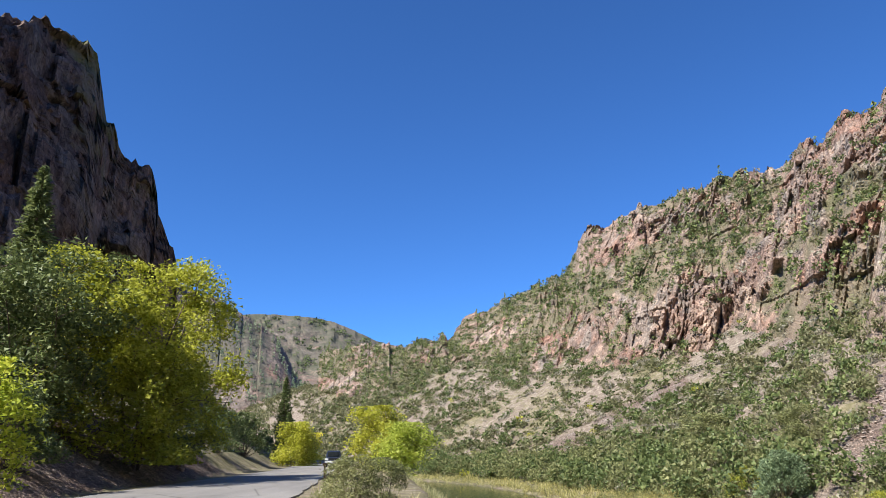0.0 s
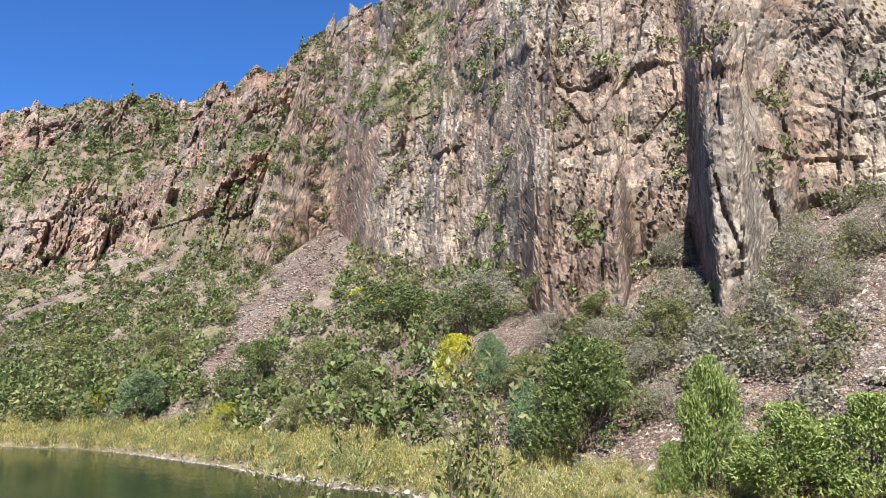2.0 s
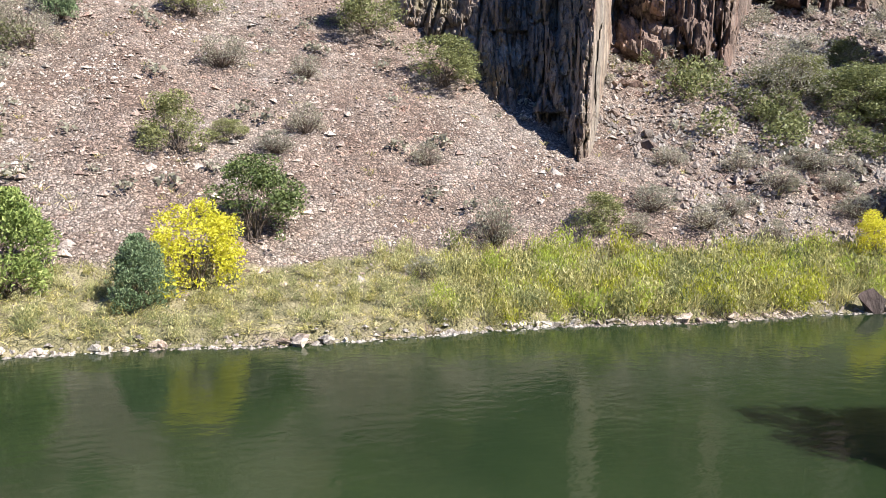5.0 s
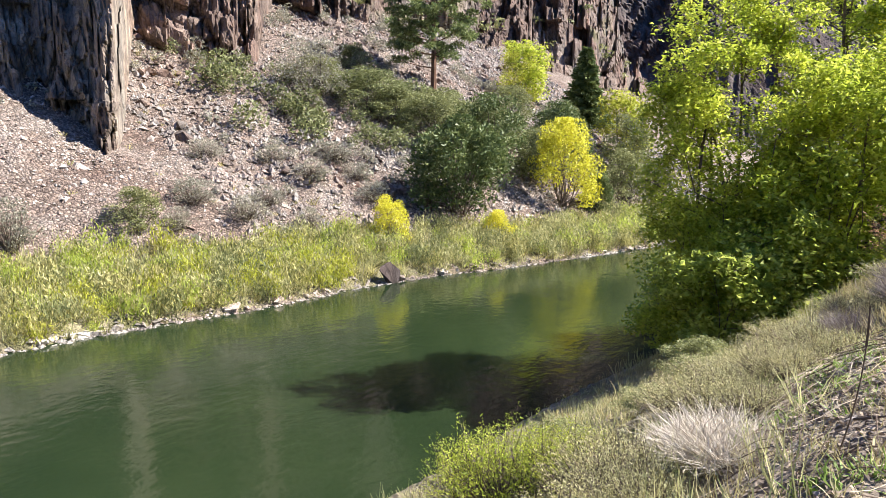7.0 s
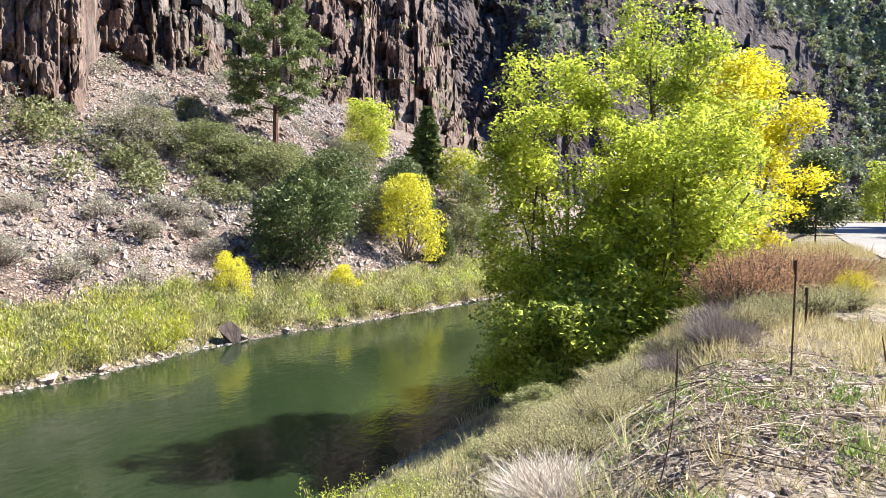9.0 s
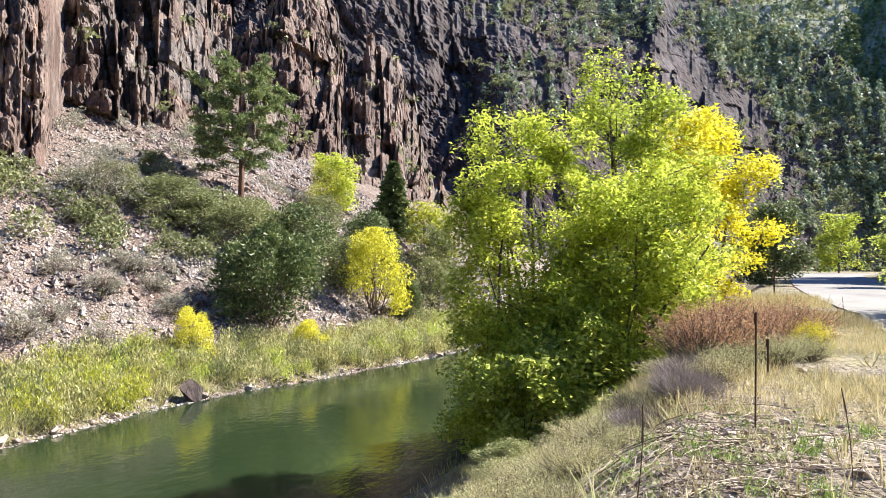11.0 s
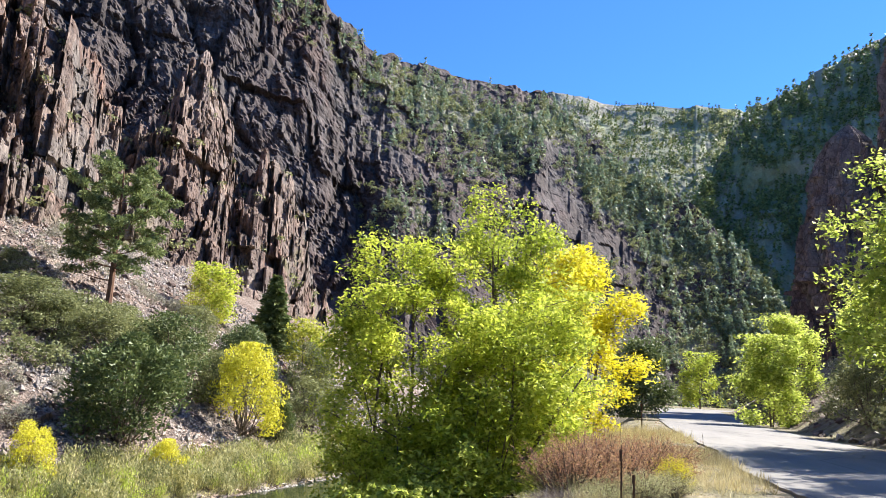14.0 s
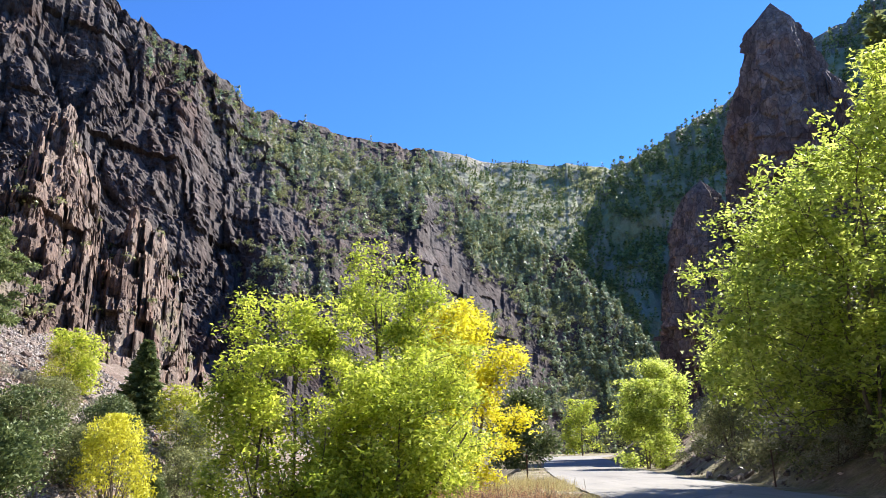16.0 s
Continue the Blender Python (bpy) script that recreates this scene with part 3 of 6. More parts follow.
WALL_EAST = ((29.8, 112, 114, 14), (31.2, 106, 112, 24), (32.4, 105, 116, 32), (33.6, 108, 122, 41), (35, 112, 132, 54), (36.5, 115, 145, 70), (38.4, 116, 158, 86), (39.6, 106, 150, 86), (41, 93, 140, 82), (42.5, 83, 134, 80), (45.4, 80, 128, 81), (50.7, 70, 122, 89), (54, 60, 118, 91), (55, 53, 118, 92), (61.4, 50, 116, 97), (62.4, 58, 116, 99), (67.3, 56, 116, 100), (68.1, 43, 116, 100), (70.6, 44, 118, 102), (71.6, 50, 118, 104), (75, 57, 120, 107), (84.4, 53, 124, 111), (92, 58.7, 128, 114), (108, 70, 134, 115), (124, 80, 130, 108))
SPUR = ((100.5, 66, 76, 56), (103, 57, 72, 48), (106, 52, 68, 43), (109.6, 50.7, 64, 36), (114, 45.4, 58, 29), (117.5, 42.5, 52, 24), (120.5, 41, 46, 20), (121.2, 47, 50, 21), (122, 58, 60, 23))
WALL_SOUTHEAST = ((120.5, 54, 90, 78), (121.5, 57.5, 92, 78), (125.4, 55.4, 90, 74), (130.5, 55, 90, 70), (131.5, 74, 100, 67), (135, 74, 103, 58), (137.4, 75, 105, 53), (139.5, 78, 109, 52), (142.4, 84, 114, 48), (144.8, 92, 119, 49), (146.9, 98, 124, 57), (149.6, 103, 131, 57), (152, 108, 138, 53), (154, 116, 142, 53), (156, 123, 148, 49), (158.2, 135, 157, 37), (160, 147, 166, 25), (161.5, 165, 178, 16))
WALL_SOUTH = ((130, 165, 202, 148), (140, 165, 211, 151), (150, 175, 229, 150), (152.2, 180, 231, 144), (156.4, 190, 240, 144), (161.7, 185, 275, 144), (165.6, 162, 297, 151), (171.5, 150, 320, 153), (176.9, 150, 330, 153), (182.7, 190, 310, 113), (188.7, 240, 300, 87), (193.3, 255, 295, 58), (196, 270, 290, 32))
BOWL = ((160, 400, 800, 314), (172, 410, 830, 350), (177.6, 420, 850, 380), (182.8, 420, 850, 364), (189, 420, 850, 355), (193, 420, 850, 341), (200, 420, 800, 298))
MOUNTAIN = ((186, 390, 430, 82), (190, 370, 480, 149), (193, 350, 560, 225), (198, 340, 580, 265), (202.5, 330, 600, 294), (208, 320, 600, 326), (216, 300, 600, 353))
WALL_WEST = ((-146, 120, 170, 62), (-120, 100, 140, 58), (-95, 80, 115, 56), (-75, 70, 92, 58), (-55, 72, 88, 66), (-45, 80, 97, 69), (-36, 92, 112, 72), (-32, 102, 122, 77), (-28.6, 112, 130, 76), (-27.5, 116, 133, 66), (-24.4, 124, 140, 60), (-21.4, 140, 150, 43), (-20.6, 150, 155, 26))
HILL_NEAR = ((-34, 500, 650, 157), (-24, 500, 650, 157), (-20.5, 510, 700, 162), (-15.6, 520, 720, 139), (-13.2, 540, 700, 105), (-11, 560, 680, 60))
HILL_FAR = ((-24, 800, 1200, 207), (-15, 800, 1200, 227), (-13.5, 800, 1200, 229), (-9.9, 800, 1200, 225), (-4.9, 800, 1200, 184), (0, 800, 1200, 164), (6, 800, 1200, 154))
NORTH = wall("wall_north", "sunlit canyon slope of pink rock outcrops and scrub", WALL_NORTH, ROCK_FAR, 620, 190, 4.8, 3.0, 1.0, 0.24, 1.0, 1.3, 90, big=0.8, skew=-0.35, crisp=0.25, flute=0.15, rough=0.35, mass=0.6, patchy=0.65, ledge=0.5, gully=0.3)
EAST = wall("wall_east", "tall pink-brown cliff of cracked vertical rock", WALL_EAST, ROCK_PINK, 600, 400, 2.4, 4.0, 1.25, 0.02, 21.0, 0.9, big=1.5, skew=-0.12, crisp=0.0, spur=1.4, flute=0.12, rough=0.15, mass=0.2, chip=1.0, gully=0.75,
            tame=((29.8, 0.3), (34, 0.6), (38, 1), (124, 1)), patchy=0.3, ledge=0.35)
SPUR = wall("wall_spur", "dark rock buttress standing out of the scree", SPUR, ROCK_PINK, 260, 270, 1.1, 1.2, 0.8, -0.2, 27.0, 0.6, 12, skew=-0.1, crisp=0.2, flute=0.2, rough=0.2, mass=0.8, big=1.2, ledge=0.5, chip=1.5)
SOUTHEAST = wall("wall_southeast", "shaded cliff of jagged rock columns", WALL_SOUTHEAST, ROCK_BROWN_SHADE, 420, 270, 2.8, 6.0, 0.95, -0.1, 33.0, 1.15, 25, big=1.0, spur=1.6, crisp=0.1, flute=0.15, rough=0.15, mass=0.8, ledge=0.9, chip=1.1)
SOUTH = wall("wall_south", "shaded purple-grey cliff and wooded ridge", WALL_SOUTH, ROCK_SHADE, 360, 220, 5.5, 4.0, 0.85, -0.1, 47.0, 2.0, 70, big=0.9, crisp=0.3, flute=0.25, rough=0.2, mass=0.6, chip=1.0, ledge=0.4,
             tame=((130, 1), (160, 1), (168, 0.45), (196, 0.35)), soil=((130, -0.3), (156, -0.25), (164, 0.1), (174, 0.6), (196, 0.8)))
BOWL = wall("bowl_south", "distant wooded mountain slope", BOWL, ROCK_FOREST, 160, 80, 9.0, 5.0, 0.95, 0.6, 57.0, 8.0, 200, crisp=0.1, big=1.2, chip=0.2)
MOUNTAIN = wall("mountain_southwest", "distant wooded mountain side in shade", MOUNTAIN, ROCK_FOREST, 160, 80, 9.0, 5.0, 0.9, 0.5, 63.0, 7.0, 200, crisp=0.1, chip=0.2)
wall("wall_west", "shaded dark rock tower above the road", WALL_WEST, ROCK_BROWN_SHADE, 480, 190, 2.6, 3.0, 0.75, -0.15, 71.0, 1.2, 40, big=1.1, flute=0.15, crisp=0.3, rough=0.2, mass=1.2, ledge=0.8)
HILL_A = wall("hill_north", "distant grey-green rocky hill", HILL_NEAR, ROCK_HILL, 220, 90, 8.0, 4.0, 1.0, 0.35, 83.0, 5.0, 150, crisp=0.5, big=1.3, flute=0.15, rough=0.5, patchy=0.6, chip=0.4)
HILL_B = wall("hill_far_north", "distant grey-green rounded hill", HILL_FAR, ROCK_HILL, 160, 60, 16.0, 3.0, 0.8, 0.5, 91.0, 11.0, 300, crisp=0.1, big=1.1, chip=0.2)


def build_pinnacle(name, label, cx, cy, height, radius, seed, lean=(0.0, 0.0), squash=0.8):
    """A rock spire, round in plan, narrowing in steps to a blunt tip."""
    nu, nv = 150, 150
    t, v = np.meshgrid(np.linspace(0, 2 * math.pi, nu, endpoint=False), np.linspace(0, 1, nv), indexing="ij")
    base = float(ground_height(cx, cy)) - 5
    z = base + (height - base) * v
    body = radius * (1.0 - 0.78 * v ** 1.7) * np.sqrt(np.clip(1 - v ** 30, 0, 1))
    around = (t + 0.4 * np.sin(2 * t + seed)) * radius
    rib = 0.13 * ridged(np.cos(t) * 1.6 + seed, np.sin(t) * 1.6, z / 60, 3) + 0.10 * fbm(np.cos(t) * 4, np.sin(t) * 4 + seed, z / 5, 4)
    rib = rib + 0.17 * blocks(around, z, 4.5, 11) + 0.08 * blocks(around, z + 30, 1.9, 3.5)
    cracked = 1.5 * facets(around, z, 5.0, 13.0, int(seed))[0] + 0.7 * facets(around, z + 4, 2.2, 5.0, int(seed) + 30)[0] + 0.3 * facets(around, z + 4, 1.0, 1.8, int(seed) + 60)[0]
    rr = body * (1 + rib) + cracked * np.clip(body / radius, 0.12, 1)
    rr = rr * np.clip((1 - v) * 12, 0, 1) ** 0.5
    co = np.stack([cx + rr * np.cos(t) + lean[0] * v, cy + squash * rr * np.sin(t) + lean[1] * v, z], -1)
    me = make_mesh(name, co.reshape(-1, 3), grid_faces(nu, nv, True), ROCK_BROWN_SHADE, {"cover": np.full(nu * nv, -0.3)})
    structure(name, me, label, "cliff")


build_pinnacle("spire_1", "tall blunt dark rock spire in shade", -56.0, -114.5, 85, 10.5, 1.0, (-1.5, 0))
build_pinnacle("spire_2", "lower shoulder of the shaded rock spire", -63.5, -112, 70, 8.5, 4.0)
build_pinnacle("spire_3", "shaded rock buttress beside the spire", -43.5, -121, 53, 8.5, 7.0)


# ---- plants ----
def leaf_faces(points, size, rng, long=1.6, direction=None, simple=False, level=False):
    """One small folded leaf at each point. direction: how the leaves point, or at random."""
    n = len(points)
    a = rng.normal(size=(n, 3)) if direction is None else direction + 0.35 * rng.normal(size=(n, 3))
    a /= np.linalg.norm(a, axis=1)[:, None] + 1e-9
    b = rng.normal(size=(n, 3))
    if level:
        a = a * np.array([1, 1, 0.55])
        a /= np.linalg.norm(a, axis=1)[:, None] + 1e-9
        b[:, 2] *= 0.4
    b -= a * (a * b).sum(1)[:, None]
    b /= np.linalg.norm(b, axis=1)[:, None] + 1e-9
    c = np.cross(a, b)
    s = size * (0.6 + 0.8 * rng.rand(n))[:, None]
    if simple:
        q = np.stack([points - a * s * long * 0.5 - b * s * 0.4, points + b * s * 0.6, points + a * s * long * 0.5 + c * s * 0.1], 1)
        return q.reshape(-1, 3), np.arange(3 * n).reshape(n, 3)
    q = np.stack([points - a * s * long * 0.5, points + b * s * 0.5 + c * s * 0.12, points + a * s * long * 0.5, points - b * s * 0.5 + c * s * 0.12], 1)
    return q.reshape(-1, 3), np.arange(4 * n).reshape(n, 4)


def tube(points, radii, sides=6):
    points, radii = np.asarray(points, float), np.asarray(radii, float)
    d = np.gradient(points, axis=0)
    d /= np.linalg.norm(d, axis=1)[:, None] + 1e-9
    ref = np.where(np.abs(d[:, 2:]) > 0.9, np.array([[1.0, 0, 0]]), np.array([[0, 0, 1.0]]))
    u = np.cross(d, ref)
    u /= np.linalg.norm(u, axis=1)[:, None] + 1e-9
    w = np.cross(d, u)
    t = np.linspace(0, 2 * math.pi, sides, endpoint=False)
    ring = points[:, None] + radii[:, None, None] * (u[:, None] * np.cos(t)[None, :, None] + w[:, None] * np.sin(t)[None, :, None])
    m = len(points)
    i, j = np.meshgrid(np.arange(m - 1), np.arange(sides), indexing="ij")
    a, b = (i * sides + j).ravel(), (i * sides + (j + 1) % sides).ravel()
    return ring.reshape(-1, 3), np.stack([a, b, b + sides, a + sides], 1)


def join(pieces):
    verts, faces, n = [], [], 0
    for v, f in pieces:
        verts.append(v)
        faces.append(np.asarray(f) + n)
        n += len(v)
    return np.concatenate(verts), np.concatenate(faces)


def limb(p0, p1, r0, r1, rng, bend=0.12, steps=6, sag=0.0):
    t = np.linspace(0, 1, steps)[:, None]
    length = np.linalg.norm(np.subtract(p1, p0))
    mid = rng.normal(size=3) * bend * length
    pts = np.asarray(p0) * (1 - t) + np.asarray(p1) * t + mid * (t * (1 - t) * 2) + np.array([0, 0, sag * length]) * (t * (1 - t) * 4)
    return pts, r0 + (r1 - r0) * t[:, 0]


def broadleaf(h, w, leaves, size, seed, stems=3, low=0.12, lumps=110, spread=0.10, lean=0.0, simple=True):
    """Stems that fork towards the tips of the crown, and leaves gathered in uneven clumps round those tips."""
    rng = np.random.RandomState(seed)
    wood, nodes = [], []
    for s in range(stems):
        ang = rng.rand() * 6.28
        out = w * 0.2 * (stems > 1)
        off = np.array([math.cos(ang), math.sin(ang), 0]) * w * 0.03 * (stems > 1)
        head = np.array([math.cos(ang) * out + lean * h, math.sin(ang) * out, h * (0.62 + 0.25 * rng.rand())])
        pts, rad = limb(off, head, 0.013 * h / stems ** 0.4, 0.003 * h, rng, 0.06, 12)
        wood.append(tube(pts, rad, 7))
        nodes += list(pts[2:])
    tips, boughs = [], []
    for k in range(max(12, lumps // 5)):
        z = h * (low + (1.0 - low) * (0.05 + 0.91 * (k + rng.rand()) / max(12, lumps // 5)))
        f = (z / h - low) / (1 - low)
        prof = math.sqrt(max(0.04, 1 - abs((f - 0.40) / 0.66) ** 2.2))
        a = k * 2.4 + 0.9 * rng.normal()
        rr = w * 0.40 * prof * (0.35 + 0.65 * rng.rand() ** 0.5)
        boughs.append(np.array([math.cos(a) * rr + lean * z, math.sin(a) * rr, min(z, h * 0.95)]))
    for k in range(lumps):
        c = boughs[k % len(boughs)]
        tips.append(c + rng.uniform(-1.6, 1.6, 3) * np.array([0.10, 0.10, 0.075]) * w + np.array([0, 0, 0.03 * h * (rng.rand() - 0.5)]))
        tips[-1][2] = min(max(tips[-1][2], 0.05 * h), h * 0.985)
    tips.sort(key=lambda q: math.hypot(q[0] - lean * q[2], q[1]))
    ends = []
    for tip in tips:
        near = np.array(nodes)
        gap = near - tip
        cost = np.linalg.norm(gap, axis=1) + 1.5 * np.maximum(0, gap[:, 2] + 0.03 * h)
        start = near[int(np.argmin(cost))]
        length = np.linalg.norm(tip - start)
        p, r = limb(start, tip, 0.0011 * h + 0.009 * length, 0.0009 * h, rng, 0.08, 6, 0.04)
        wood.append(tube(p, r, 4))
        nodes += [p[2], p[3], p[4]]
        ends.append(tip)
    centre = np.array(ends)
    radius = w * spread * 0.8 * (0.45 + 0.9 * rng.rand(len(centre)))
    weight = radius ** 1.5 * (0.15 + rng.rand(len(centre)) ** 1.5)
    sprays = leaves // 6
    pick = rng.choice(len(centre), sprays, p=weight / weight.sum())
    way = rng.normal(size=(sprays, 3)) + np.array([0, 0, 0.45])
    way /= np.linalg.norm(way, axis=1)[:, None]
    tuft = centre[pick] + way * (radius[pick] * (0.45 + 0.6 * rng.rand(sprays) ** 0.6))[:, None] * np.array([1, 1, 0.75])
    pts = np.repeat(tuft, 6, 0) + rng.normal(size=(sprays * 6, 3)) * size * 1.5 + np.repeat(way, 6, 0) * (size * 3 * rng.rand(sprays * 6))[:, None]
    pts[:, 2] = np.clip(pts[:, 2], 0.03 * h, h * 1.02)
    return join(wood), leaf_faces(pts, size * 1.15, rng, simple=simple, level=True)


def shrub_mesh(h, w, leaves, size, seed, lumps=26, pointed=0.0, upright=0.0):
    """A low plant: clumps of leaves over a few stems from the ground."""
    rng = np.random.RandomState(seed)
    c, wood = [], []
    for k in range(lumps):
        a, f = rng.rand() * 6.28, rng.rand() ** 0.8
        prof = (1 - f) ** 0.75 * pointed + math.sqrt(max(0, 1 - (f * 1.0) ** 2.4)) * (1 - pointed)
        rr = w * 0.5 * prof * (0.35 + 0.65 * rng.rand() ** 0.5)
        c.append((math.cos(a) * rr, math.sin(a) * rr, h * (0.05 + 0.87 * f)))
        if k % 2 == 0:
            p, r = limb((0.05 * w * rng.normal(), 0.05 * w * rng.normal(), 0), np.array(c[-1]) * 0.85, 0.009 * w, 0.002 * w, rng, 0.1, 5)
            wood.append(tube(p, r, 4))
    c = np.array(c)
    radius = w * (0.62 + 0.14 * bool(upright)) * lumps ** -0.42 * (0.4 + 1.1 * rng.rand(lumps))
    pick = rng.choice(lumps, leaves, p=radius ** 2 / (radius ** 2).sum())
    way = rng.normal(size=(leaves, 3)) + np.array([0, 0, 0.35])
    way /= np.linalg.norm(way, axis=1)[:, None]
    pts = c[pick] + way * (radius[pick] * (0.6 + 0.5 * rng.rand(leaves)))[:, None]
    pts[:, 2] = np.clip(pts[:, 2], 0.02 * h, h)
    direction = None
    if upright:
        direction = np.stack([pts[:, 0] / w, pts[:, 1] / w, np.full(leaves, upright)], 1)
    return join(wood), leaf_faces(pts, size, rng, long=2.2 if upright else 1.5, direction=direction, simple=True)


def pine_mesh(h, w, seed, leaves=16000):
    rng = np.random.RandomState(seed)
    pts, rad = limb((0, 0, 0), (0.02 * h, 0.01 * h, h * 0.97), 0.022 * h, 0.003 * h, rng, 0.02, 12)
    wood, c = [tube(pts, rad, 8)], []
    for k in range(46):
        f = 0.26 + 0.72 * (k + rng.rand()) / 46
        prof = math.sqrt(max(0.02, 1 - ((f - 0.55) / 0.48) ** 2)) * (0.75 + 0.35 * rng.rand())
        a = k * 2.4 + rng.rand()
        start = pts[min(11, int(f * 11))]
        tip = np.array([math.cos(a) * w * 0.5 * prof, math.sin(a) * w * 0.5 * prof, h * f + h * 0.03 * rng.normal()])
        p, r = limb(start, tip, 0.006 * h * (1.1 - f), 0.0012 * h, rng, 0.06, 6, -0.05)
        wood.append(tube(p, r, 5))
        for q in (0.5, 0.7, 0.85, 1.0):
            if f > 0.3 or q > 0.8:
                c.append(start + (p[-1] - start) * q + rng.normal(size=3) * 0.025 * w)
    c = np.array(c)
    pick = rng.randint(0, len(c), leaves)
    way = rng.normal(size=(leaves, 3)) + np.array([0, 0, 0.4])
    way /= np.linalg.norm(way, axis=1)[:, None]
    pts2 = c[pick] + way * (w * 0.06 * (0.5 + 0.6 * rng.rand(leaves)))[:, None] * np.array([1, 1, 0.6])
    d = way / 6
    return join(wood), leaf_faces(pts2, 0.13, rng, long=2.8, direction=d * 6, simple=True)


def fir_mesh(h, w, seed, leaves=5000, tiers=26):
    rng = np.random.RandomState(seed)
    pts, rad = limb((0, 0, 0), (0, 0, h), 0.015 * h, 0.002 * h, rng, 0.01, 8)
    wood, p3, d3 = [tube(pts, rad, 6)], [], []
    for k in range(tiers):
        f = 0.06 + 0.92 * k / tiers
        n = 7
        for j in range(n):
            a = j / n * 6.28 + k * 1.1 + 0.3 * rng.normal()
            length = w * 0.5 * (1 - f) ** 0.85 * (0.7 + 0.45 * rng.rand()) + 0.02 * w
            m = max(4, int(leaves / tiers / n * (1.6 - 1.2 * f)))
            t = rng.rand(m) ** 0.7
            z = h * f - 0.10 * length * t + 0.12 * length * t * t
            side = rng.normal(size=m) * 0.10 * length
            p3.append(np.stack([np.cos(a) * t * length - np.sin(a) * side, np.sin(a) * t * length + np.cos(a) * side, z + rng.normal(size=m) * 0.012 * h], 1))
            d3.append(np.tile([math.cos(a), math.sin(a), -0.1], (m, 1)))
            tip = np.array([math.cos(a) * length, math.sin(a) * length, h * f])
            p, r = limb((0, 0, h * f), tip, 0.003 * h * (1.1 - f), 0.0008 * h, rng, 0.03, 3)
            wood.append(tube(p, r, 3))
    pts, d = np.concatenate(p3), np.concatenate(d3)
    return join(wood), leaf_faces(pts, 0.032 * w * 1.3, rng, long=2.4, direction=d, simple=True)


def twig_mesh(h, w, blades, seed, thick=0.006, curl=0.25):
    """Thin upright stems fanning from one root, for sagebrush and dry tufts."""
    rng = np.random.RandomState(seed)
    a, f = rng.rand(blades) * 6.28, rng.rand(blades) ** 0.6
    root = np.stack([np.cos(a) * w * 0.12 * f, np.sin(a) * w * 0.12 * f, np.zeros(blades)], 1)
    height = h * (0.55 + 0.45 * rng.rand(blades)) * (1 - 0.35 * f)
    tip = np.stack([np.cos(a) * w * 0.5 * f, np.sin(a) * w * 0.5 * f, height], 1) + rng.normal(size=(blades, 3)) * w * 0.09
    tip[:, 2] = np.maximum(tip[:, 2], 0.05 * h)
    mid = root * 0.45 + tip * 0.55 + rng.normal(size=(blades, 3)) * w * 0.045 + np.stack([np.cos(a), np.sin(a), np.ones(blades)], 1) * (curl * 0.12 * w)
    side = np.cross(tip - root, rng.normal(size=(blades, 3)))
    side *= thick / (np.linalg.norm(side, axis=1)[:, None] + 1e-9)
    v = np.stack([root - side, root + side, mid + side, mid - side, tip + side * 0.3, tip - side * 0.3], 1).reshape(-1, 3)
    k = np.arange(blades)[:, None] * 6
    return v, np.concatenate([k + np.array([[0, 1, 2, 3]]), k + np.array([[3, 2, 4, 5]])])


def plant(name, wood, foliage, wood_mat, leaf_mat, x, y, label, category, scale=(1, 1, 1), turn=0.0, z=None, group="", names=("trunk", "crown")):
    ob = new(name)
    ob.empty_display_size = 0.2
    part(names[0], make_mesh(names[0], *wood, wood_mat), ob)
    part(names[1], make_mesh(names[1], *foliage, leaf_mat), ob)
    zz = float(ground_height(x, y)) - 0.05 if z is None else z
    ob.matrix_basis = pose(x, y, zz, 0, 0, turn) @ Matrix.Diagonal((*scale, 1))
    return tagged(ob, label, category, group)


def scatter(name, template, places, sizes, material, seed, label, category, tall=None):
    """Many copies of one small plant or stone, joined as one mesh."""
    rng = np.random.RandomState(seed)
    v, f = template
    n = len(places)
    a = rng.rand(n) * 6.28
    ca, sa = np.cos(a)[:, None], np.sin(a)[:, None]
    s = np.asarray(sizes)[:, None]
    hz = s if tall is None else np.asarray(tall)[:, None]
    x = places[:, :1] + (v[None, :, 0] * ca - v[None, :, 1] * sa) * s
    y = places[:, 1:2] + (v[None, :, 0] * sa + v[None, :, 1] * ca) * s
    z = places[:, 2:] + v[None, :, 2] * hz
    verts = np.stack([x, y, z], -1).reshape(-1, 3)
    faces = (f[None] + (np.arange(n) * len(v))[:, None, None]).reshape(-1, f.shape[1])
    ob = new(name, make_mesh(name, verts, faces, material))
    return tagged(ob, label, category, kind="stuff")


# ---- the trees beside the road and the river ----
def big_tree(x, y, h, w, leaves, size, mat, seed, label, name="cottonwood_tree", **kw):
    wood, crown = broadleaf(h, w, leaves, size, seed, **kw)
    return plant(name, wood, crown, BARK, mat, x, y, label, "tree")


